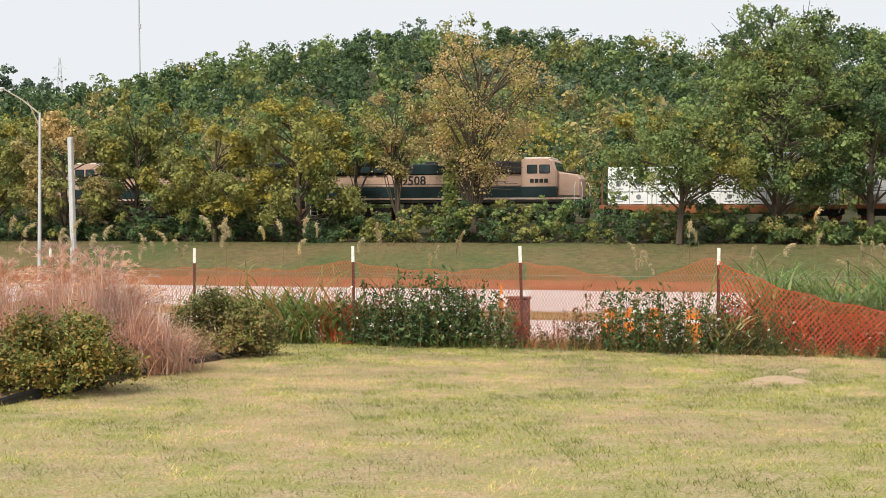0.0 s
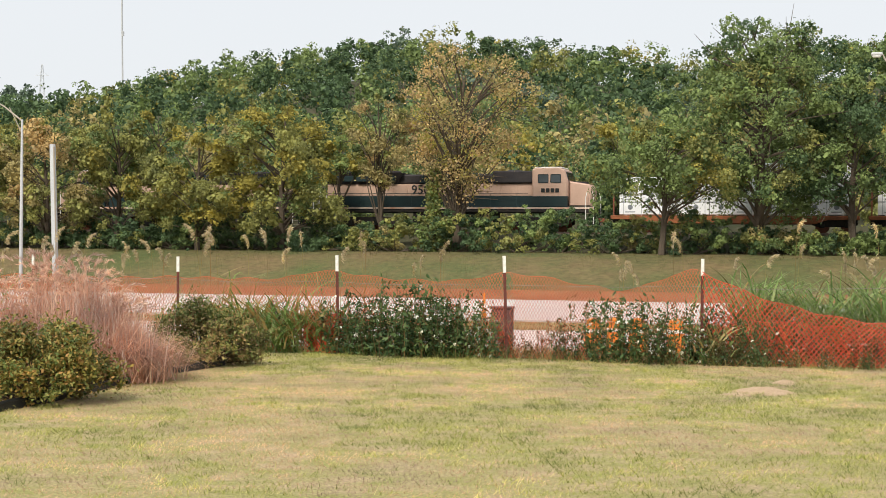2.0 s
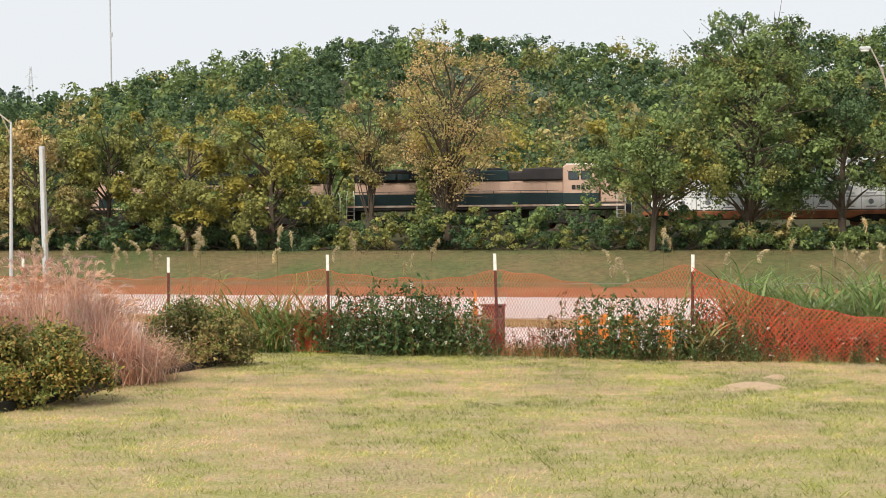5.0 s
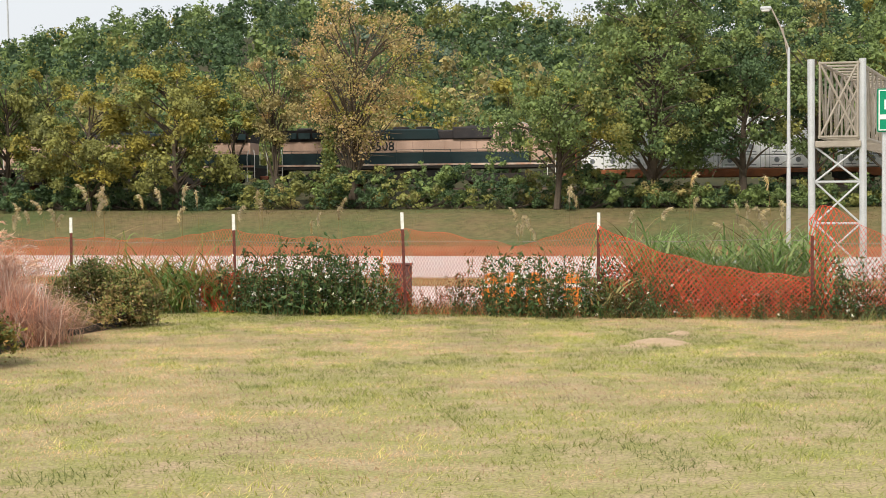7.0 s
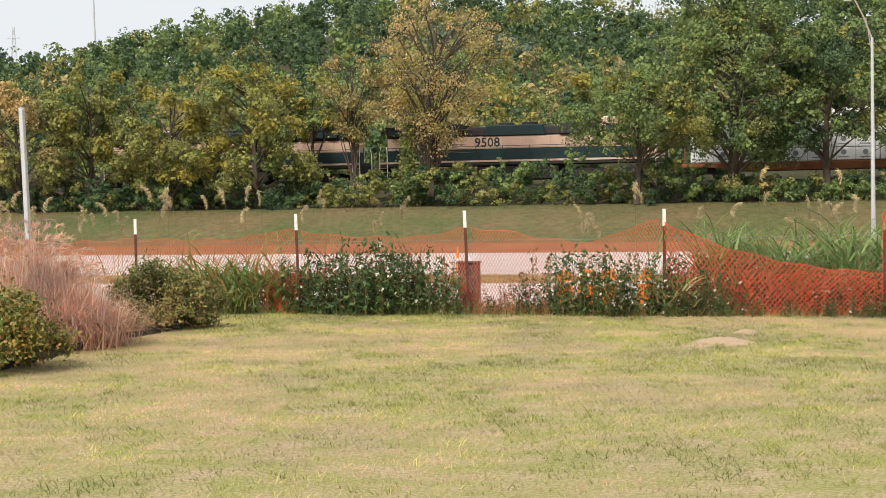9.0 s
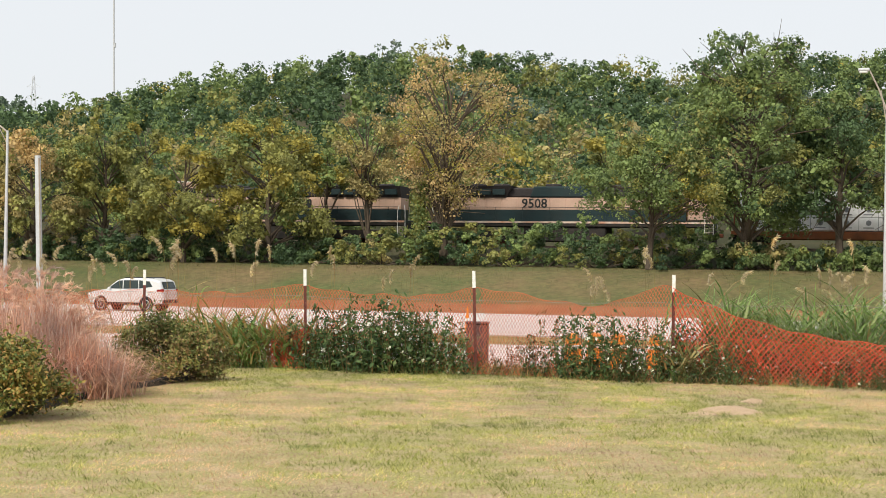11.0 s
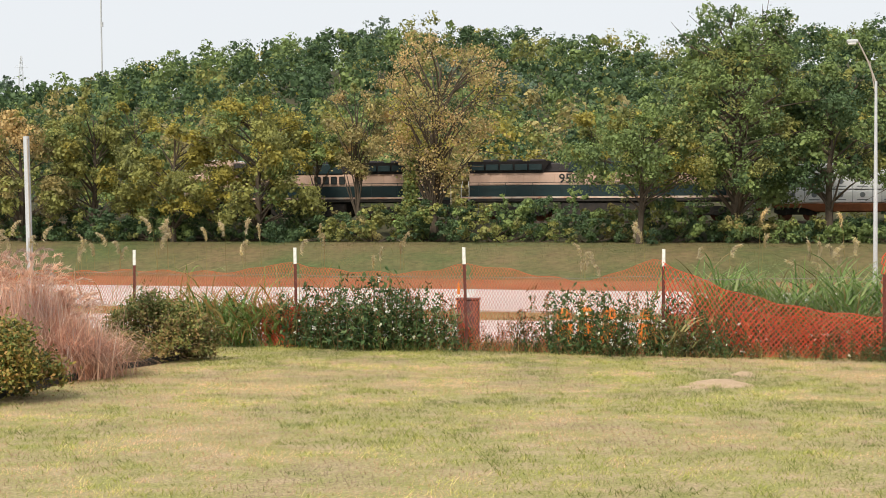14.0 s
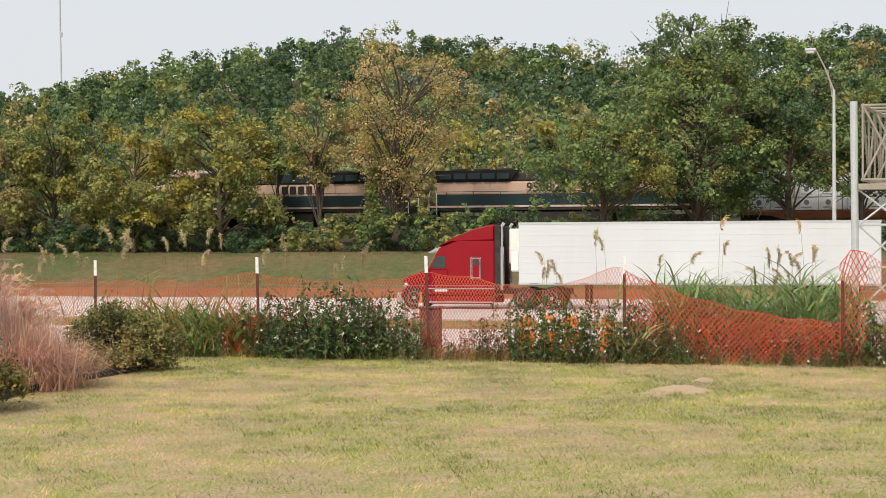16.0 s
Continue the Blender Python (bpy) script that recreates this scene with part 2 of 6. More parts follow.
# ---- mesh helpers ----
class Geo:
    """Collects points and faces for one mesh."""

    def __init__(self):
        self.v, self.f = [], []

    def add(self, v, f):
        n = len(self.v)
        self.v += [tuple(p) for p in v]
        self.f += [tuple(i + n for i in q) for q in f]
        return self

    def box(self, x0, x1, y0, y1, z0, z1):
        v = [(x, y, z) for z in (z0, z1) for y in (y0, y1) for x in (x0, x1)]
        return self.add(v, [(0, 2, 3, 1), (4, 5, 7, 6), (0, 1, 5, 4), (3, 2, 6, 7), (2, 0, 4, 6), (1, 3, 7, 5)])

    def bbox(self, x0, x1, y0, y1, z0, z1, r=0.03):
        """A box with chamfered edges round its four long corners in the x-z view and the y faces."""
        p = [(x0 + r, z0), (x1 - r, z0), (x1, z0 + r), (x1, z1 - r), (x1 - r, z1), (x0 + r, z1), (x0, z1 - r), (x0, z0 + r)]
        return self.prism(p, y0, y1, r)

    def prism(self, prof, y0, y1, r=0.0):
        """A side profile (x, z) drawn out from y0 to y1, its rims chamfered by r."""
        n = len(prof)
        cx, cz = sum(p[0] for p in prof) / n, sum(p[1] for p in prof) / n
        w = max(abs(p[0] - cx) for p in prof) + 1e-6
        h = max(abs(p[1] - cz) for p in prof) + 1e-6
        kx, kz = max(0.0, 1 - r / w), max(0.0, 1 - r / h)
        small = [(cx + (p[0] - cx) * kx, cz + (p[1] - cz) * kz) for p in prof]
        rings = [(small, y0), (prof, y0 + r), (prof, y1 - r), (small, y1)] if r else [(prof, y0), (prof, y1)]
        v = [(x, y, z) for ring, y in rings for x, z in ring]
        f = [tuple(range(n)), tuple((len(rings) - 1) * n + i for i in reversed(range(n)))]
        for k in range(len(rings) - 1):
            f += [(k * n + (i + 1) % n, k * n + i, (k + 1) * n + i, (k + 1) * n + (i + 1) % n) for i in range(n)]
        return self.add(v, f)

    def tube(self, pts, radii, n=6):
        pts = [Vector(p) for p in pts]
        v, f = [], []
        for i, p in enumerate(pts):
            d = (pts[min(i + 1, len(pts) - 1)] - pts[max(i - 1, 0)]).normalized()
            u = d.cross(Vector((0.31, 0.95, 0.02))).normalized()
            if u.length < 0.1:
                u = d.cross(Vector((1, 0, 0))).normalized()
            w = d.cross(u)
            r = radii[i] if isinstance(radii, (list, tuple)) else radii
            v += [p + u * (r * math.cos(2 * math.pi * k / n)) + w * (r * math.sin(2 * math.pi * k / n)) for k in range(n)]
        for i in range(len(pts) - 1):
            f += [(i * n + k, i * n + (k + 1) % n, (i + 1) * n + (k + 1) % n, (i + 1) * n + k) for k in range(n)]
        f += [tuple(reversed(range(n))), tuple((len(pts) - 1) * n + k for k in range(n))]
        return self.add(v, f)

    def disc(self, x, z, y0, y1, prof, n=20):
        """A wheel-like turned shape on an axis along y: prof is a row of (radius, share from y0 to y1)."""
        v, f = [], []
        for r, k in prof:
            y = y0 + (y1 - y0) * k
            v += [(x + r * math.cos(2 * math.pi * i / n), y, z + r * math.sin(2 * math.pi * i / n)) for i in range(n)]
        for j in range(len(prof) - 1):
            f += [(j * n + i, j * n + (i + 1) % n, (j + 1) * n + (i + 1) % n, (j + 1) * n + i) for i in range(n)]
        f += [tuple(range(n)), tuple((len(prof) - 1) * n + i for i in reversed(range(n)))]
        return self.add(v, f)

    def lathe(self, prof, n=14):
        """A turned shape on the z axis: prof is a row of (radius, height)."""
        v, f = [], []
        for r, z in prof:
            v += [(r * math.cos(2 * math.pi * i / n), r * math.sin(2 * math.pi * i / n), z) for i in range(n)]
        for j in range(len(prof) - 1):
            f += [(j * n + i, j * n + (i + 1) % n, (j + 1) * n + (i + 1) % n, (j + 1) * n + i) for i in range(n)]
        f += [tuple(reversed(range(n))), tuple((len(prof) - 1) * n + i for i in range(n))]
        return self.add(v, f)

    def mesh(self, name, *mats):
        me = bpy.data.meshes.new(name)
        me.from_pydata(self.v, [], self.f)
        for m in mats:
            me.materials.append(m)
        bm = bmesh.new()
        bm.from_mesh(me)
        bmesh.ops.recalc_face_normals(bm, faces=bm.faces)
        bm.to_mesh(me)
        bm.free()
        return me


def part(name, geo, material, parent, label=""):
    ob = new(name, geo.mesh(name, material) if isinstance(geo, Geo) else geo)
    if parent:
        ob.parent = parent
    return tagged(ob, label)


def holder(name, m, label, category, group="", kind=""):
    ob = new(name)
    ob.matrix_basis = m
    ob.empty_display_size = 0.2
    return tagged(ob, label, category, group, kind)


def quads_mesh(name, quads, index, *mats):
    """One mesh of many loose four-cornered pieces, given as an array (n, 4, 3)."""
    n = len(quads)
    me = bpy.data.meshes.new(name)
    me.vertices.add(n * 4)
    me.vertices.foreach_set("co", np.ascontiguousarray(quads, np.float32).ravel())
    me.loops.add(n * 4)
    me.loops.foreach_set("vertex_index", np.arange(n * 4, dtype=np.int32))
    me.polygons.add(n)
    me.polygons.foreach_set("loop_start", np.arange(0, n * 4, 4, dtype=np.int32))
    me.polygons.foreach_set("material_index", np.broadcast_to(np.asarray(index, np.int32), (n,)).copy())
    for m in mats:
        me.materials.append(m)
    me.update(calc_edges=True)
    return me


def unit(v):
    return v / (np.linalg.norm(v, axis=-1, keepdims=True) + 1e-9)


def leaves_at(c, size, long=1.6, up=0.3, out=None):
    """Pointed leaves, folded along the middle, at the points c, turned every way but mostly lying outwards and up."""
    n = len(c)
    d = unit(RNG.normal(size=(n, 3)) + [0, 0, -0.2])
    nrm = unit(RNG.normal(size=(n, 3)) + [0, 0, up * 2])
    if out is not None:
        nrm = unit(nrm * 0.42 + out)
    w = unit(np.cross(d, nrm))
    nrm = np.cross(w, d)
    d = np.cross(nrm, w)
    L = (size * RNG.uniform(0.7, 1.3, n))[:, None]
    h = L / long
    return np.stack([c - d * L / 2, c + w * h / 2 + nrm * h * 0.18, c + d * L / 2, c - w * h / 2 + nrm * h * 0.18], 1)


def blades_at(base, height, lean, width, bend=0.5, segs=2, droop=None):
    """Grass blades as tapering strips that bow over; returns loose four-cornered pieces."""
    n = len(base)
    t = RNG.uniform(0, 2 * np.pi, n)
    out = np.stack([np.cos(t), np.sin(t), np.zeros(n)], 1)
    side = np.stack([-np.sin(t + 0.6), np.cos(t + 0.6), np.zeros(n)], 1)
    H, Ln, Wd = (np.broadcast_to(np.asarray(k, float), (n,))[:, None] for k in (height, lean, width))
    res = []
    for i in range(segs):
        a, b = i / segs, (i + 1) / segs
        p = [base + out * Ln * (k ** (1 + bend * 2)) + np.array([0, 0, 1.0]) * H * (k - bend * 0.35 * k ** 3) for k in (a, b)]
        if droop is not None:
            D = np.asarray(droop, float)[:, None]
            p = [base + out * Ln * k ** 1.3 + np.array([0, 0, 1.0]) * H * ((1 + D) * k - 1.7 * D * k * k) for k in (a, b)]
        wa, wb = Wd * (1 - a * 0.75) / 2, Wd * (1 - b * 0.92) / 2
        res.append(np.stack([p[0] - side * wa, p[0] + side * wa, p[1] + side * wb, p[1] - side * wb], 1))
    return np.concatenate(res)


def strands_at(c, way, length, width):
    """Thin tapering strands from the points c along way."""
    n = len(c)
    d = unit(way)
    w = unit(np.cross(d, RNG.normal(size=(n, 3))))
    L, h = np.broadcast_to(length, (n,))[:, None], np.broadcast_to(width, (n,))[:, None]
    return np.stack([c - w * h * 0.3, c + d * L * 0.4 - w * h * 0.5, c + d * L, c + d * L * 0.4 + w * h * 0.5], 1)


def crown_points(n, clumps, spread=0.9, twigs=6):
    """n points on leafy sprays that bulge from uneven clumps, given as rows of centre and radius; with each point's clump, outward way and spray."""
    cen = np.array([c for c, _ in clumps], float)
    rad = np.array([r for _, r in clumps], float)
    m = len(clumps)
    d = unit(RNG.normal(size=(m * twigs, 3)) + [0, 0, 0.25])
    own = np.repeat(np.arange(m), twigs)
    mid = cen[own] + d * (rad[own] * RNG.uniform(0.35, 1.0, m * twigs) * spread)[:, None] * [1.0, 1.0, 0.85]
    size = rad[own] * RNG.uniform(0.22, 0.52, m * twigs)
    w = size ** 1.8
    k = RNG.choice(m * twigs, n, p=w / w.sum())
    e = unit(RNG.normal(size=(n, 3)) + [0, 0, 0.45])
    off = e * (size[k] * RNG.uniform(0.3, 1.1, n) ** 0.5)[:, None] * [1.0, 1.0, 0.72]
    return mid[k] + off, own[k], unit(e + d[k] * 0.3 + [0, 0, 0.2]), k


# ---- the land ----
def patchy(x, y, scale, seed=3):
    """Smooth random patches between 0 and 1 over the plan."""
    g = np.random.default_rng(seed).random((64, 64))
    u, v = np.asarray(x) / scale + 1000.0, np.asarray(y) / scale + 1000.0
    i, j = np.floor(u).astype(int), np.floor(v).astype(int)
    fu, fv = smooth(u - i), smooth(v - j)
    g00, g10, g01, g11 = g[i % 64, j % 64], g[(i + 1) % 64, j % 64], g[i % 64, (j + 1) % 64], g[(i + 1) % 64, (j + 1) % 64]
    return (g00 * (1 - fu) + g10 * fu) * (1 - fv) + (g01 * (1 - fu) + g11 * fu) * fv


def lawn_straw(x, y):
    return 0.32 * patchy(x * 0.8, y * 0.7, 0.5) + 0.32 * patchy(x, y, 0.13, 5) + 0.42 * patchy(x * 0.8, y * 0.55, 1.2, 8)


M_LAWN = worn("lawn_soil", (0.33, 0.32, 0.11), (0.52, 0.38, 0.25), 2.6, 34, 0.95, amount=0.9, bump=1.0, stretch=(0.8, 1.0, 1), grain=0.38)
M_VERGE = worn("verge_grass", (0.20, 0.20, 0.075), (0.33, 0.25, 0.12), 0.4, 8, 0.95, amount=0.8, bump=0.8)
M_BANKG = worn("bank_grass", (0.092, 0.112, 0.038), (0.190, 0.130, 0.066), 0.12, 2.2, 0.95, amount=1.0, bump=0.8, grain=0.28)
M_FLOOR = worn("wood_floor", (0.05, 0.055, 0.025), (0.09, 0.07, 0.04), 0.3, 4, 0.95, amount=0.7, bump=0.8)


def build_ground():
    sa = sorted(set([-2600, -1600, -1000, -700, -520] + list(range(-400, 401, 16)) + [520, 700, 1000, 1600, 2600]))
    ss = [-2500, -900, -300, -60, -10, 5, 14, 21.0, 22.2, 24, 26, 28, 30.2, 38, 52, 58, 70, 82, 84.5, 86.5, 88.5, 90.5, 92.5, 94.5, 96.5, 98.5, 100, 101, 102.3, 103.5, 105.5, 110, 117, 125]
    ss += list(range(137, 430, 14)) + [470, 540, 640, 760, 1100, 1700, 2600]
    A, S = np.meshgrid(sa, ss, indexing="ij")
    Z = ground_z(A, S)
    g = Geo()
    g.v = [tuple(W(a, s, z)) for a, s, z in zip(A.ravel(), S.ravel(), Z.ravel())]
    n = len(ss)
    g.f = [(i * n + j, (i + 1) * n + j, (i + 1) * n + j + 1, i * n + j + 1) for i in range(len(sa) - 1) for j in range(n - 1)]
    me = g.mesh("ground", M_LAWN, M_VERGE, M_BANKG, M_FLOOR, M_DIRT)
    for p in me.polygons:
        s = Vector(p.center).dot(NS)
        p.material_index = 0 if s < 22.1 else 1 if s < 82.4 else 4 if s < 88.5 else 2 if s < 100.5 else 3
        p.use_smooth = True
    ob = tagged(new("ground", me), "mown lawn, road verge, bare red earth strip, grassy bank and wooded hillside", "ground", kind="structure")
    # short mown blades on the lawn in front of the camera
    n = 330000
    y = 7.5 + 15.5 * RNG.random(n) ** 0.62
    x = (RNG.random(n) - 0.5) * (0.86 * y + 1.0) + 0.06 * y
    keep = (x * NS.x + y * NS.y < 21.9)
    x, y = x[keep], y[keep]
    n = len(x)
    z = np.zeros(n)
    tone = lawn_straw(x, y) + RNG.normal(0, 0.045, n)
    dry = tone > 0.575
    tuft = 0.35 + 1.5 * patchy(x, y, 0.13, 31) ** 1.6
    h = np.where(dry, 0.020, 0.032 * tuft) * RNG.uniform(0.5, 1.5, n)
    q = blades_at(np.stack([x, y, z - 0.004], 1), h, h * RNG.uniform(0.4, 1.8, n), RNG.uniform(0.005, 0.010, n), 0.3, 1)
    tagged(new("lawn_grass", quads_mesh("lawn_grass", q, np.digitize(tone, (0.50, 0.575)), M_BLADE, M_BLADE_PALE, M_STRAW)), "short patchy mown grass, green and straw-coloured", "grass", kind="stuff")
    # rougher grass: verge, median and bank
    def rough(name, label, n, a0, a1, s0, s1, h0, h1, w, mats):
        a, s = RNG.uniform(a0, a1, n), RNG.uniform(s0, s1, n)
        p = np.array(UA)[None] * a[:, None] + np.array(NS)[None] * s[:, None]
        p[:, 2] = ground_z(a, s) - 0.02
        h = RNG.uniform(h0, h1, n)
        q = blades_at(p, h, h * RNG.uniform(0.3, 1.0, n), w, 0.4, 1)
        k = (patchy(a, s * 2, 5.0, 11) + RNG.normal(0, 0.15, n) > 0.58).astype(int)
        tagged(new(name, quads_mesh(name, q, k, *mats)), label, "grass", kind="stuff")
    rough("bank_grass", "rough green and tan grass on the bank", 50000, -80, 14, 88, 102.5, 0.04, 0.12, 0.03, (M_BANK, M_BANK_DRY))
    rough("median_grass", "dry tan grass strip beside the road", 14000, -60, 12, 51.5, 58.2, 0.06, 0.2, 0.03, (M_REED_DRY, M_BANK))
    rough("verge_grass", "uneven green grass along the foot of the fence", 26000, -20, 6, 21.35, 24.5, 0.08, 0.3, 0.010, (M_REED, M_REED_DRY))


def build_roads():
    def slab(name, label, s0, s1, z):
        g = Geo()
        for i in range(-40, 41):                     # concrete bays with open joints
            a0, a1 = i * 15.0, i * 15.0 + 14.96
            cuts = np.linspace(s0, s1, 4)
            for k in range(3):
                p = [W(a, s, zz) for zz in (z - 0.3, z) for s in (cuts[k] + 0.02, cuts[k + 1] - 0.02) for a in (a0, a1)]
                g.add(p, [(0, 2, 3, 1), (4, 5, 7, 6), (0, 1, 5, 4), (3, 2, 6, 7), (2, 0, 4, 6), (1, 3, 7, 5)])
        return tagged(new(name, g.mesh(name, M_CONCRETE)), label, "road", kind="structure")
    road = slab("road", "pale grey concrete highway", 58.5, 82.5, -1.2)
    slab("road_near", "pale concrete frontage road", 38.5, 51.5, -1.2)
    g = Geo()                                        # painted lane dashes and edge lines
    for i in range(-40, 41):
        g.add([W(i * 12, s, -1.195) for s in (71.9, 72.05)] + [W(i * 12 + 3, s, -1.195) for s in (72.05, 71.9)], [(0, 1, 2, 3)])
    for s in (64.0, 79.5):
        g.add([W(-600, s, -1.195), W(600, s, -1.195), W(600, s + 0.15, -1.195), W(-600, s + 0.15, -1.195)], [(0, 1, 2, 3)])
    part("lane_marking", g, M_WHITE, road, "worn white painted lines")


# ---- woods ----
def crown_clumps(r, h0, h1, k, seed, vase=False):
    rg = np.random.default_rng(seed)
    out = []
    for i in range(k):
        t = (i + 0.5) / k
        z = h0 + (h1 - h0) * t
        env = r * (0.40 + 0.80 * math.sin(math.pi * min(1, 0.22 + 0.72 * t)))
        if vase:                                     # narrow below, spreading upwards
            env = r * (0.22 + 0.95 * t ** 0.8) * (1.0 if t < 0.75 else 1.0 - 2.2 * (t - 0.75))
        ang, d = rg.uniform(0, 2 * math.pi), env * rg.uniform(0.3, 1.0) ** 0.7
        out.append(((d * math.cos(ang), d * math.sin(ang) * 0.85, z), r * rg.uniform(0.18, 0.40) * (1.0 if t < 0.8 else 0.75)))
    return out


def build_tree(a, s, top, half, bare, n, leaf, mats, seed, label, clumps=26, trunk=0.22, lean=0.0, thin=False):
    """Trunk with limbs to every clump of leaves; bare is the clear height under the crown."""
    base = float(ground_z(a, s))
    ob = holder("tree", along(a, s, base), label, "tree", "trees along the railway")
    rg = np.random.default_rng(seed)
    H = top - base
    cl = crown_clumps(half, bare + half * 0.2, H - half * (0.1 if thin else 0.25), clumps, seed, thin)
    cl = [(c, r * (0.8 if thin else 1.12)) for c, r in cl]
    cl = [((c[0] + lean * c[2] / H, c[1], c[2]), r) for c, r in cl]
    g = Geo()
    pts = [(lean * t * t + 0.12 * math.sin(5 * t + seed), 0.1 * math.sin(4 * t + 2 * seed), H * 0.86 * t) for t in np.linspace(0, 1, 7)]
    g.tube(pts, [trunk * (1.25 - 1.1 * t) for t in np.linspace(0, 1, 7)], 7)
    for c, r in cl:
        t0 = max(0.12, min(0.8, (c[2] - (rg.uniform(2.2, 5.0) if thin else rg.uniform(1.0, 2.8))) / (H * 0.86)))
        b = Vector(pts[0]).lerp(Vector(pts[-1]), t0)
        b.x, b.y = lean * t0 * t0, 0.0
        mid = b.lerp(Vector(c), 0.5) + Vector((rg.uniform(-0.2, 0.2), rg.uniform(-0.2, 0.2), 0.25))
        g.tube([b, mid, c], [trunk * 0.42 * (1 - t0 * 0.5), trunk * 0.24, 0.02], 5)
        for _ in range(2):
            e = Vector(c) + Vector(rg.normal(size=3)) * r * 0.7
            g.tube([mid.lerp(Vector(c), 0.6), e], [trunk * 0.13, 0.012], 4)
    part("trunk", g, M_BARK, ob)
    n, leaf = int(n * 1.25), leaf * 0.86
    pt, which, face, twig = crown_points(n, cl)
    loose = RNG.random(n) < 0.25                     # stray sprays between the clumps
    pt[loose] += RNG.normal(0, 0.06 * half, (int(loose.sum()), 3))
    share = np.array([0.6, 0.26, 0.14])[:len(mats)]
    own = RNG.choice(len(mats), len(cl), p=share / share.sum())
    odd = RNG.random(twig.max() + 1) < 0.15          # whole twigs turn before the rest
    k = np.where(odd[twig], RNG.integers(0, len(mats), twig.max() + 1)[twig], own[which])
    m = n // 5                                       # broader leaf masses inside the clumps
    inner, w2, face2, _ = crown_points(m, cl, 0.62 if thin else 0.75)
    q = np.concatenate([leaves_at(pt, np.full(n, leaf), 1.5, 0.3, face), leaves_at(inner, np.full(m, leaf * (1.3 if thin else 1.8)), 1.3, 0.3, face2)])
    k = np.concatenate([k, own[w2]])
    part("crown", quads_mesh("crown", q, k, *mats), None, ob)
    return ob


def build_bush(a, s, half, height, n, leaf, mats, seed):
    base = float(ground_z(a, s))
    ob = holder("bush", along(a, s, base - 0.05), "leafy wild bush below the railway", "bush", "undergrowth")
    cl = crown_clumps(half, 0.15, height * 0.9, 18, seed)
    pt, which, face, _ = crown_points(n, cl, 1.1)
    pt[:, 2] = np.abs(pt[:, 2])
    own = RNG.choice(len(mats), len(cl), p=(0.75, 0.25))
    size = np.where(np.arange(n) % 8 == 0, leaf * 1.7, leaf)
    part("foliage", quads_mesh("foliage", leaves_at(pt, size, 1.4, 0.3, face), own[which], *mats), None, ob)
    g = Geo()
    for c, r in cl[:8]:
        g.tube([(c[0] * 0.15, c[1] * 0.15, 0), c], [0.05, 0.012], 5)
    part("stem", g, M_BARK, ob)


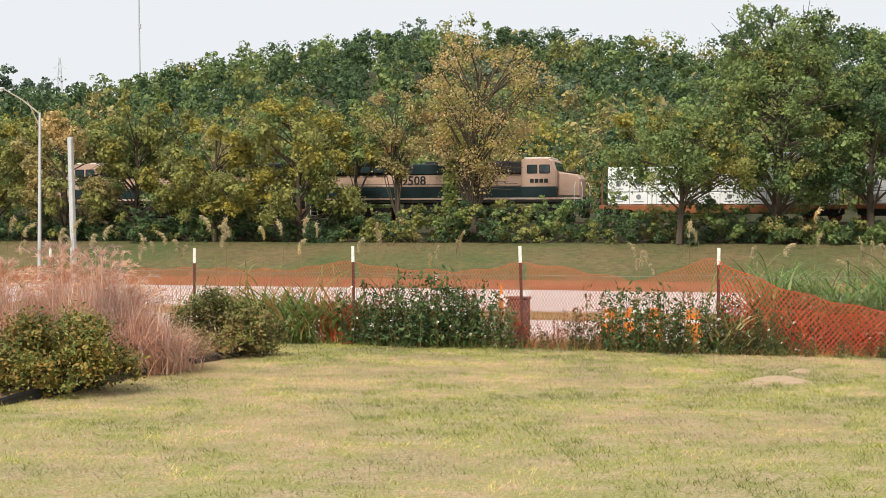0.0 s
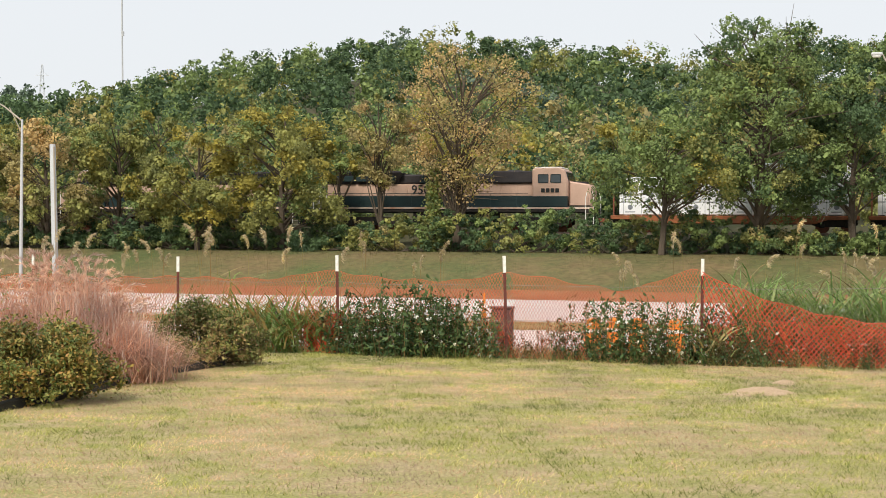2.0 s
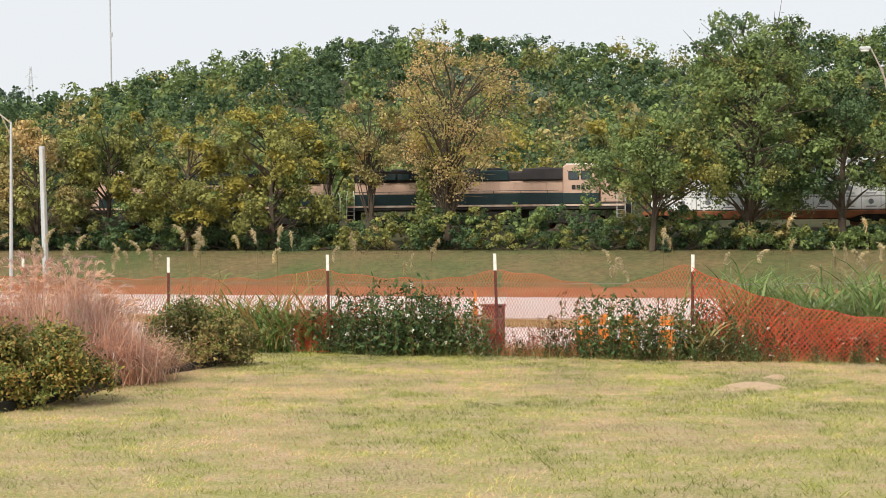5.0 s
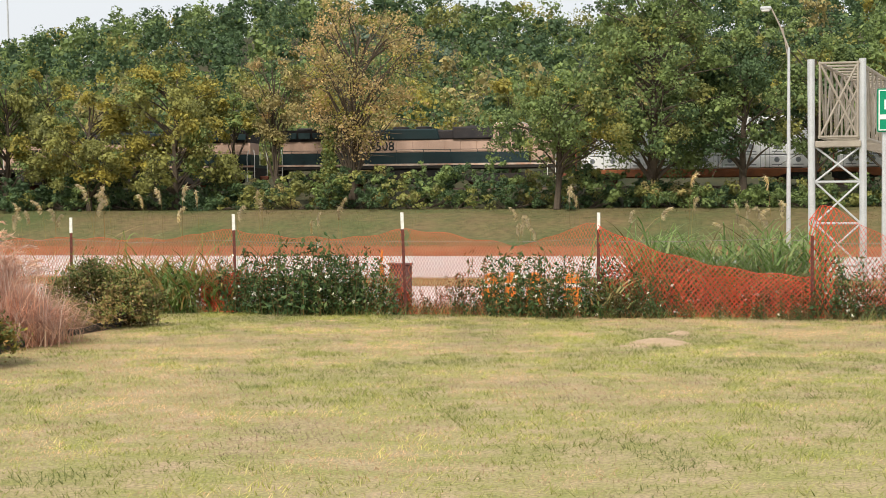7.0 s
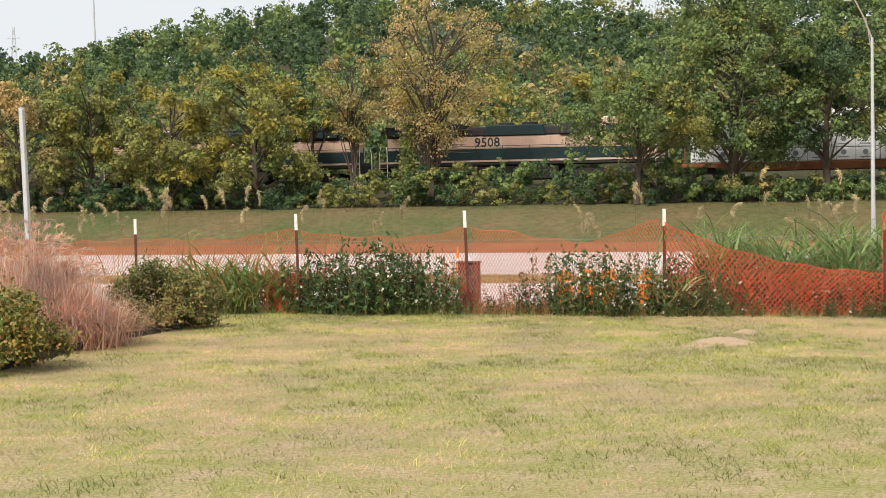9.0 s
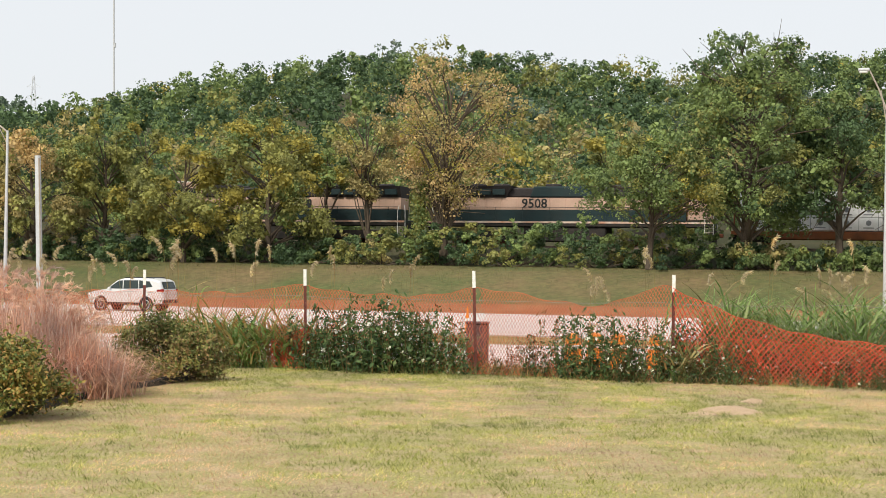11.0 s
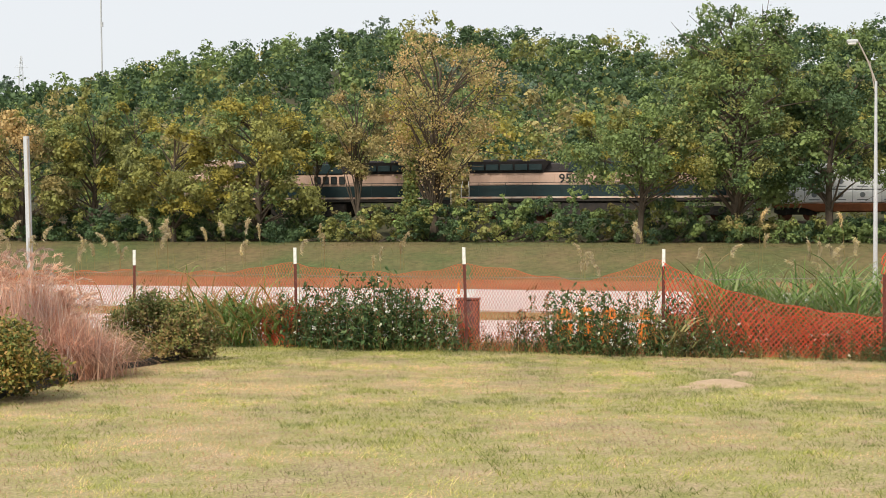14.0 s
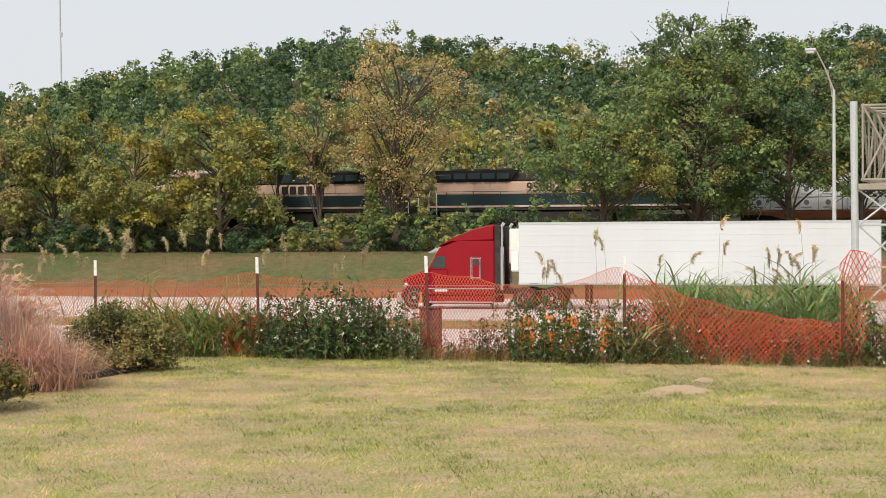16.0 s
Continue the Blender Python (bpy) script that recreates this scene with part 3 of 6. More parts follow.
def build_woods():
    T = build_tree
    GRN, DRK, OLV, YEL, ORG, BRN = (M_GREEN, M_DARK, M_OLIVE), (M_DARK, M_GREEN, M_OLIVE), (M_OLIVE, M_GREEN, M_YELLOW), (M_YELLOW, M_OLIVE, M_GREEN), (M_ORANGE, M_BROWN, M_YELLOW), (M_BROWN, M_OLIVE, M_ORANGE)
    T(-7.2, 101, 17.8, 4.7, 2.2, 22000, 0.21, GRN, 11, "tall full green tree above the rest", 78, 0.33)
    T(-13.3, 98.5, 10.6, 4.1, 3.0, 13000, 0.19, (M_GREEN, M_OLIVE, M_YELLOW), 12, "small round-headed green tree", 34, 0.2)
    T(-28.2, 101, 15.8, 5.9, 3.0, 8400, 0.19, ORG, 13, "half-bare tree turning orange and brown", 66, 0.26, 0.8, True)
    T(-34.4, 103, 12.8, 3.4, 3.6, 4800, 0.20, BRN, 14, "thin browning tree with bare twigs", 30, 0.18, 0.0, True)
    T(-41.2, 101, 12.4, 4.3, 1.0, 18000, 0.20, OLV, 15, "dense olive green tree by the railway", 44, 0.24)
    T(-47.0, 99, 10.2, 3.3, 1.1, 12500, 0.19, YEL, 16, "bushy tree with leaves turning yellow", 32, 0.18)
    T(-52.7, 104, 12.4, 2.8, 1.6, 7000, 0.20, YEL, 17, "slim yellow-green tree by the railway", 26, 0.16)
    T(-55.0, 102, 12.0, 3.8, 1.2, 14000, 0.20, OLV, 18, "olive tree with thin lower limbs", 36, 0.2)
    T(-60.0, 100, 11.8, 3.9, 1.2, 13500, 0.20, BRN, 19, "browning roadside tree with thin limbs", 36, 0.2)
    T(-66.5, 101, 11.8, 4.0, 1.0, 13500, 0.20, OLV, 20, "olive green tree beside the railway", 34, 0.2)
    T(-74.0, 102, 11.5, 4.2, 0.6, 9000, 0.22, OLV, 21, "olive green tree beside the railway", 30, 0.2)
    T(-1.2, 101, 13.2, 3.7, 3.0, 12500, 0.21, DRK, 22, "dark green leafy tree by the road", 38, 0.24)
    T(3.4, 102, 13.5, 3.8, 3.0, 13000, 0.21, GRN, 23, "full green leafy tree by the road", 38, 0.22)
    T(8.2, 103, 12.8, 3.9, 2.8, 12000, 0.21, OLV, 24, "olive green leafy tree by the road", 34, 0.22)
    T(14.0, 103, 13.2, 4.2, 0.8, 10000, 0.24, YEL, 25, "full yellowing leafy tree by the road", 30, 0.22)
    T(-38.0, 104.5, 10.0, 2.0, 3.8, 2800, 0.20, OLV, 27, "thin olive tree by the railway", 16, 0.14)
    T(-19.5, 117.0, 12.0, 3.4, 2.0, 6500, 0.22, YEL, 28, "slight yellowing tree by the railway", 14, 0.12)
    # creeper climbing the half-bare tree
    base = float(ground_z(-29.6, 100.6))
    ob = holder("creeper", along(-29.6, 100.4, base), "green creeper climbing a dead trunk", "climbing plant")
    g = Geo()
    g.tube([(0, 0, 0), (0.1, 0, 2.5), (-0.05, 0.05, 5.6)], [0.16, 0.13, 0.06], 7)
    part("stem", g, M_BARK, ob)
    n = 2600
    z = RNG.uniform(0, 6.0, n)
    pt = np.stack([RNG.normal(0, 0.33, n) * (1.25 - z / 9), RNG.normal(0, 0.3, n), z], 1)
    part("foliage", quads_mesh("foliage", leaves_at(pt, np.full(n, 0.2), 1.3), RNG.integers(0, 2, n), M_GREEN, M_OLIVE), None, ob)
    # undergrowth at the foot of the railway bank
    a, i = -78.0, 0
    while a < 18:
        tall = 2.95 if -33 < a < -8 else 1.45 if a > -8 else 2.2
        if -39.5 < a < -33:
            tall = 1.7
        # left of -37 darker leaf colours stand in for the shade under the trees
        build_bush(a, 101.0 + 1.0 * math.sin(i * 2.3), 2.3, tall + 0.55 * math.sin(i * 1.7) + 0.3 * math.sin(i * 4.1), 2700, 0.16, [(M_GREEN, M_DARK), (M_DARK, M_GREEN), (M_DARK, M_OLIVE), (M_GREEN, M_BROWN), (M_OLIVE, M_DARK)][i % 5] if a > -37 else (M_DARK, (M_GREEN, M_OLIVE)[i % 2]), 40 + i)
        a += 1.9 + 0.35 * math.sin(i * 3.1)
        i += 1
    # woods behind the railway and up the hill, past counting
    quads, kinds = [], []
    mats = (M_DARK, M_GREEN, M_OLIVE, M_YELLOW, M_BROWN, M_HAZY)
    for row, s in enumerate([119, 125, 132, 140, 149, 159, 170, 182, 195, 209, 224, 240, 256, 273, 290, 308, 326, 344, 362, 380]):
        a0, a1, step = -0.83 * s - 4, 0.20 * s + 8, 6.2 if s < 200 else 8.2
        for a in np.arange(a0, a1, step):
            a, ss = a + RNG.uniform(-2, 2), s + RNG.uniform(-3.5, 3.5)
            h = RNG.uniform(7.5, 11.0) if s > 130 else RNG.uniform(6.5, 9.5)
            if s > 230:
                h = RNG.uniform(7.0, 10.0) + (RNG.uniform(0, 2.5) if RNG.random() < 0.2 else 0)
            r = h * (RNG.uniform(0.42, 0.55) if s < 200 else RNG.uniform(0.52, 0.66))
            b = float(ground_z(a, ss))
            ncl = 9
            cl = []
            for i in range(ncl):
                t = (i + 0.5) / ncl
                e = r * (0.35 + 0.7 * math.sin(math.pi * min(1, 0.2 + 0.72 * t)))
                g, d = RNG.uniform(0, 6.28), RNG.uniform(0.2, 0.8)
                cl.append(((e * d * math.cos(g), e * d * math.sin(g), h * (0.22 + 0.70 * t)), r * RNG.uniform(0.36, 0.58)))
            n = int(820 if s < 160 else 560 if s < 200 else 640)
            size = 0.29 if s < 160 else 0.38 if s < 200 else 0.46
            m = n // 3                               # broad masses inside, so that the crown is full
            outer, inner = crown_points(n - m, cl, 0.9, 3), crown_points(m, cl, 0.6, 3)
            pt = np.concatenate([outer[0], inner[0]]) + np.array(W(a, ss, b - 0.3))
            quads.append(leaves_at(pt, np.where(np.arange(n) < n - m, size, size * 2.0), 1.35, 0.5, np.concatenate([outer[2], inner[2]])))
            p = [0.22, 0.30, 0.27, 0.11, 0.10, 0.0] if s < 175 else [0.46, 0.31, 0.14, 0.05, 0.01, 0.03]
            k = RNG.choice(6, p=p)
            alt = RNG.choice(6, p=p)
            kinds.append(np.where(RNG.random(n) < 0.95, k, alt))
    tagged(new("hillside_wood", quads_mesh("hillside_wood", np.concatenate(quads), np.concatenate(kinds), *mats)), "mixed woodland covering the hillside, green turning yellow", "woodland", kind="stuff")
    # the far ridge beyond the gap in the hill
    quads = []
    for az in np.arange(-19.5, -9.5, 0.32):
        d = RNG.uniform(820, 900)
        x, y = d * math.sin(radians(az)), d * math.cos(radians(az))
        h = 80 + 7 * math.sin(az * 1.15 + 0.6) + RNG.uniform(-3, 3)
        for zc in np.arange(20, h, 11):
            pt = crown_points(170, [((x + RNG.uniform(-3, 3), y, zc), 9.0), ((x + RNG.uniform(-4, 4), y, min(h - 4, zc + 5)), 7.0)])[0]
            quads.append(leaves_at(pt, np.full(170, 2.8), 1.3, 0.5))
    q = np.concatenate(quads)
    tagged(new("distant_wood", quads_mesh("distant_wood", q, 0, M_HAZY)), "wooded ridge far away, leaves tinted bluish for haze", "woodland", kind="stuff")


build_ground()
build_roads()
build_woods()


# ---- fence, net and plants along it ----
FENCE_S = 21.7


def build_fence():
    fence = holder("chain_link_fence", along(0, FENCE_S, 0), "old chain-link fence on rusty steel posts along the lawn", "fence")
    g = Geo()                                        # ribbed T-shaped steel bar
    g.box(-0.022, 0.022, -0.004, 0.004, -0.1, 1.28)
    g.box(-0.004, 0.004, 0.004, 0.034, -0.1, 1.28)
    for i in range(14):
        g.box(-0.012, 0.012, -0.012, -0.003, 0.1 + i * 0.085, 0.125 + i * 0.085)
    shaft = g.mesh("post", M_POST)
    g = Geo()
    g.box(-0.024, 0.024, -0.007, 0.007, 1.28, 1.53)
    g.box(-0.006, 0.006, 0.006, 0.037, 1.28, 1.53)
    cap = g.mesh("painted_tip", M_WHITE)
    for a, h, lean in ((-16.2, 1.0, 0.6), (-13.4, 0.98, 0.4), (-10.78, 0.97, 0.3), (-8.05, 1.0, 1.3), (-5.36, 1.01, 2.0), (-2.46, 1.0, -0.2), (0.58, 0.93, 0.0), (3.5, 1.0, 0.5)):
        p = new("post", shaft)
        p.parent = fence
        p.matrix_basis = pose(a, 0, 0, 0, -lean, 0)
        p.scale = (1, 1, h)
        if a != 0.58:
            t = new("painted_tip", cap)
            t.parent = p
            tagged(t, "white painted post tip")
    g = Geo()                                        # woven wire in diamonds
    step, h = 0.075, 1.16
    x0, x1 = -17.0, 4.0
    def sag(x):
        return h - 0.05 * abs(math.sin(x * 1.15)) - 0.05 * patchy(x, 0.0, 1.1, 21)
    r = 0.0012
    for sgn in (1, -1):
        for i in range(int((x1 - x0) / step)):
            b = x0 + i * step
            top = sag(b)
            e = b + sgn * top * 0.8
            pts = [(b, 0.012 * sgn, 0.01), ((b + e) / 2, -0.012 * sgn, top / 2), (e, 0.012 * sgn, top)]
            g.tube(pts, r, 3)
    g.tube([(x, 0, sag(x)) for x in np.arange(x0, x1, 0.3)], 0.003, 4)
    part("wire_mesh", g, M_WIRE, fence, "thin rusty diamond wire mesh")


def net_panel(g, a0, a1, top, bot, wave, cell=0.06, r=0.007, skip=2):
    """A plastic diamond net between two height lines; strands run both ways."""
    n = int((a1 - a0) / cell)
    def at(i, v):
        a = a0 + (a1 - a0) * i / n
        z = bot(a) + (top(a) - bot(a)) * v
        return (a, wave * math.sin(a * 7 + v * 3) + 0.5 * wave * math.sin(a * 17 + 1), z)
    hmax = max(top(a0 + (a1 - a0) * k / 20) - bot(a0 + (a1 - a0) * k / 20) for k in range(21))
    m = max(4, int(hmax / cell))
    for i in range(-m, n + m):
        for sgn in (1, -1):
            run = []
            for j in sorted(set(range(0, m + 1, skip)) | {m}):
                k = i + sgn * j * 0.5
                if 0 <= k <= n:
                    run.append(at(k, j / m))
                elif len(run) > 1:
                    break
            if len(run) > 1:
                g.tube(run, r, 3)
    for v in (0.0, 1.0):
        g.tube([at(i, v) for i in range(n + 1)], r * 0.7, 4)


def build_net():
    ob = holder("safety_net", along(0, FENCE_S + 0.05, 0), "long sagging orange plastic safety net tied to the fence posts", "safety net")
    def line(*p):
        xs, zs = [q[0] for q in p], [q[1] for q in p]
        return lambda a: float(np.interp(a, xs, zs)) + 0.02 * math.sin(a * 9)
    flat = lambda a: 0.02
    g = Geo()
    spans = [((-16.0, 1.12), (-14.8, 1.10), (-13.4, 1.17)),
             ((-13.4, 1.17), (-12.2, 1.12), (-10.78, 1.16)),
             ((-10.78, 1.16), (-9.9, 1.14), (-9.0, 1.15), (-8.5, 1.27), (-8.05, 1.28)),
             ((-8.05, 1.28), (-7.5, 1.19), (-6.6, 1.15), (-6.0, 1.17), (-5.6, 1.27), (-5.36, 1.28)),
             ((-5.36, 1.28), (-5.0, 1.26), (-4.45, 1.165), (-3.75, 1.05), (-3.4, 1.08), (-3.15, 1.18), (-2.9, 1.29), (-2.6, 1.36), (-2.46, 1.35))]
    for sp in spans:                                 # from post to post, tied high and sagging between
        g = Geo()
        net_panel(g, sp[0][0], sp[-1][0], line(*sp), flat, 0.012, 0.046, 0.0040, 5)
        tagged(part("panel", g, M_NET_THIN, ob, "thin stretched faded panel"), kind="stuff")
    g = Geo()
    net_panel(g, -2.46, 0.56, line((-2.46, 1.34), (-1.91, 1.08), (-1.28, 0.87), (-0.5, 0.70), (0.37, 0.60), (0.56, 0.62)), flat, 0.06, 0.068, 0.0072)
    tagged(part("panel", g, M_NET, ob, "sagging panel"), kind="stuff")
    g = Geo()
    net_panel(g, -2.3, 0.5, line((-2.3, 0.7), (-1.28, 0.62), (0.5, 0.52)), flat, 0.10, 0.11, 0.0045)
    tagged(part("panel", g, M_NET, ob, "crumpled doubled lower panel"), kind="stuff")
    g = Geo()
    net_panel(g, 0.54, 0.92, line((0.54, 1.43), (0.7, 1.62), (0.92, 1.55)), flat, 0.03, 0.075, 0.0082)
    net_panel(g, 0.92, 3.6, line((0.92, 1.55), (1.6, 1.15), (3.6, 1.3)), line((0.92, 0.05), (3.6, 0.7)), 0.03, 0.06, 0.0042)
    tagged(part("panel", g, M_NET, ob, "upright panel"), kind="stuff")
    g = Geo()
    net_panel(g, -8.62, -8.02, line((-8.62, 0.42), (-8.3, 0.52), (-8.02, 0.66)), flat, 0.06, 0.05, 0.0095)
    net_panel(g, -5.52, -5.3, line((-5.52, 0.45), (-5.3, 0.3)), flat, 0.05, 0.05, 0.0090)
    tagged(part("panel", g, M_NET, ob, "torn scrap of net"), kind="stuff")


def weed_mesh(seed, h, n, spread):
    """Upright leafy stems: stems, leaves and a few white flowers."""
    rg = np.random.default_rng(seed)
    st, lv, fl = Geo(), [], []
    for i in range(n):
        b = Vector((rg.normal(0, spread), rg.normal(0, spread * 0.5), 0))
        hh = h * rg.uniform(0.35, 1.28)
        tip = b + Vector((rg.normal(0, 0.10), rg.normal(0, 0.07), hh))
        mid = b.lerp(tip, 0.5) + Vector((rg.normal(0, 0.03), 0, 0.02))
        st.tube([b, mid, tip], [0.005, 0.004, 0.002], 4)
        m = int(30 * hh / 0.7) + 6
        t = rg.uniform(0.05, 1, m)
        p = np.array(b)[None] * (1 - t[:, None]) + np.array(tip)[None] * t[:, None] + rg.normal(0, 0.035, (m, 3))
        lv.append(p)
        if rg.random() < 0.34:
            fl.append(np.array(b.lerp(tip, rg.uniform(0.15, 1.0))) + [rg.normal(0, 0.04), -0.05, 0])
    return st, np.concatenate(lv), fl


def build_weeds():
    kinds = []
    for k in range(6):
        brown = k in (4, 5)
        st, pts, fl = weed_mesh(60 + k, 0.72 if not brown else 0.6, 17, 0.22)
        q = leaves_at(pts, np.full(len(pts), 0.072), 2.5, 0.2)
        idx = (RNG.random(len(pts)) < (0.75 if brown else 0.07)).astype(int)
        lm = quads_mesh("foliage", q, idx, M_WEED, M_WEED_BROWN)
        fp = np.concatenate([f + RNG.normal(0, 0.012, (7, 3)) for f in fl] or [np.zeros((1, 3))])
        kinds.append((st.mesh("stem", M_WEED_BROWN), lm, quads_mesh("blossom", leaves_at(fp, np.full(len(fp), 0.036), 1.2, 1.0), 0, M_FLOWER)))
    rg = np.random.default_rng(5)
    def put(a, s, size, k):
        lab = "leafy dark green weed with small white flowers" if k < 4 else "withered brownish weed clump at the fence"
        ob = holder("weed", along(a, s, float(ground_z(a, s)) - 0.02, rg.uniform(-30, 30) + 180 * int(rg.integers(0, 2))), lab, "weed", "weeds along the fence")
        ob.scale = (size * rg.uniform(0.9, 1.15), size, size * rg.uniform(0.9, 1.1))
        for nm, me in zip(("stem", "foliage", "blossom"), kinds[k]):
            c = new(nm, me)
            c.parent = ob
            tagged(c, kind="stuff")
    for a in np.arange(-7.9, -5.8, 0.125):          # the thick dark green stretch
        put(a, FENCE_S + rg.uniform(-0.26, 0.10), rg.uniform(0.9, 1.22), int(rg.integers(0, 4)))
    for a in np.arange(-5.2, -4.1, 0.3):              # thin brown ones before the open stretch
        put(a, FENCE_S + rg.uniform(0.05, 0.3), rg.uniform(0.55, 0.85), int(rg.integers(4, 6)))
    for a in np.arange(-4.1, -2.3, 0.25):            # mixed, flowering
        put(a, FENCE_S + rg.uniform(-0.26, 0.15), rg.uniform(0.85, 1.22), int(rg.choice([0, 1, 2, 3, 4])))
    for a in np.arange(-2.35, 0.6, 0.14):              # behind and through the net
        put(a, FENCE_S + (rg.uniform(-0.15, 0.3) if a < -1.6 else rg.uniform(0.2, 0.5)), rg.uniform(0.6, 1.0), int(rg.choice([3, 4, 5, 5])))
    for a in np.arange(0.7, 3.6, 0.2):
        put(a, FENCE_S + rg.uniform(-0.1, 0.6), rg.uniform(0.8, 1.1), int(rg.integers(2, 6)))
    for a in np.arange(-10.2, -8.7, 0.42):            # behind the shrub
        put(a, FENCE_S + rg.uniform(-0.25, 0.3), rg.uniform(0.8, 1.1), int(rg.choice([0, 2, 4, 5])))
    for a in np.arange(-2.2, 0.5, 0.5):               # low in front of the net
        put(a, FENCE_S - rg.uniform(0.1, 0.25), rg.uniform(0.3, 0.45), int(rg.integers(0, 4)))


def reed_mesh(seed, h, n, dry, heads):
    """Tall grass: arching blades, stalks and drooping seed heads."""
    rg = np.random.default_rng(seed)
    base = np.stack([rg.normal(0, 0.15, n), rg.normal(0, 0.15, n), np.zeros(n)], 1)
    base[:, 2] = rg.uniform(0, 0.55 * h, n)
    q = blades_at(base, h * rg.uniform(0.2, 0.45, n), h * rg.uniform(0.2, 0.6, n), rg.uniform(0.028, 0.055, n), 0.75, 4, rg.uniform(0.1, 0.75, n))
    bl = quads_mesh("blade_tuft", q, np.tile((rg.random(n) < dry).astype(int), 4), M_REED, M_REED_DRY)
    st, seeds, ways = Geo(), [], []
    for i in range(heads):
        b = Vector((rg.normal(0, 0.2), rg.normal(0, 0.15), 0))
        lean = Vector((rg.normal(0, 0.22), rg.normal(0, 0.12), 0))
        hh = h * rg.uniform(0.85, 1.15)
        top = b + lean + Vector((0, 0, hh))
        st.tube([b, b.lerp(top, 0.5) - lean * 0.1, top], [0.005, 0.004, 0.002], 4)
        dr = Vector((rg.choice([-1, 1, 1]) * rg.uniform(0.06, 0.2), rg.normal(0, 0.06), 0))
        for j in range(16):                           # branches of the head, hanging to one side
            t = j / 15
            p = top + dr * (0.9 * t * t) + Vector((0, 0, -0.16 + 0.34 * t - 0.13 * t * t))
            m = 6
            seeds.append(np.array(p)[None] + rg.normal(0, 0.008, (m, 3)))
            ways.append((np.array([dr.x * 1.1, dr.y, -0.10]) * (1.15 - 0.6 * t))[None] + rg.normal(0, 0.05, (m, 3)))
    out = [("blade_tuft", bl)]
    if heads:
        out.append(("stalk", st.mesh("stalk", M_REED_DRY)))
        sp = np.concatenate(seeds)
        out.append(("seed_spray", quads_mesh("seed_spray", strands_at(sp, np.concatenate(ways), RNG.uniform(0.06, 0.11, len(sp)), 0.013), 0, M_SEED)))
    return out


def build_reeds():
    green = [reed_mesh(80 + k, 1.78, 50, 0.08, 0) for k in range(3)]
    headed = [reed_mesh(90 + k, 2.3, 30, 0.3, 2) for k in range(3)]
    sparse = [reed_mesh(95 + k, 1.85, 9, 0.5, 1 + k) for k in range(3)]
    dry = [reed_mesh(100 + k, 0.95, 34, 0.7, 0) for k in range(2)]
    rg = np.random.default_rng(9)
    def put(kind, a, s, size, lab):
        ob = holder("reed_clump", along(a, s, float(ground_z(a, s)) - 0.02, rg.uniform(0, 360)), lab, "tall grass", "tall grass at the fence")
        ob.scale = (size,) * 3
        for nm, me in kind[int(rg.integers(0, len(kind)))]:
            c = new(nm, me)
            c.parent = ob
            tagged(c, kind="stuff")
    for i in range(150):                                # thick green stand beyond the net
        put(green, rg.uniform(-2.05, 0.75), rg.uniform(23.2, 27.5), rg.uniform(0.7, 1.05), "tall arching green grass clump")
    for i in range(9):
        put(headed, rg.uniform(-2.3, 0.75), rg.uniform(23.4, 27), rg.uniform(0.86, 1.04), "tall grass with drooping tan seed heads")
    for a, s, k in ((-2.62, 22.3, 0.92), (-3.75, 22.2, 0.72), (-3.6, 22.6, 0.78), (-6.6, 22.4, 0.86), (-7.0, 22.3, 0.8), (-7.85, 22.4, 0.92), (-8.85, 22.5, 0.95), (-8.95, 22.3, 0.92), (-9.9, 22.5, 0.93), (-10.25, 22.5, 0.95), (-10.5, 22.3, 0.97), (-11.4, 22.4, 0.85), (-12.2, 22.5, 0.8), (-11.8, 22.3, 0.83), (-13.2, 22.6, 0.9), (-13.8, 22.6, 0.95), (-14.3, 22.6, 0.9), (-14.8, 22.6, 0.95)):
        put(sparse, a, s, k, "thin grass stalk with a pale seed head")
    for a in np.arange(-10.1, -8.0, 0.085):             # mixed reeds left of the weeds
        pick = rg.random() < 0.62
        put(dry if pick else green, a, FENCE_S + (rg.uniform(0.15, 0.4) if a > -8.7 else rg.uniform(-0.25, 0.2)), rg.uniform(0.8, 1.3) if pick else rg.uniform(0.45, 0.65), "half-dry coarse grass clump by the fence")
    for a in (-6.0, -5.75, -5.62, -8.35, -8.5):
        put(green, a, FENCE_S + 0.1, 0.52, "green coarse grass clump by the post")
    for a in (-2.35, -2.2, -2.28):
        put(dry, a, FENCE_S - 0.05, 0.85, "dry coarse grass clump by the post")
    for a in np.arange(1.2, 3.8, 0.4):
        put(dry, a, FENCE_S + rg.uniform(0.2, 0.8), rg.uniform(0.5, 0.9), "dry coarse grass clump by the fence")


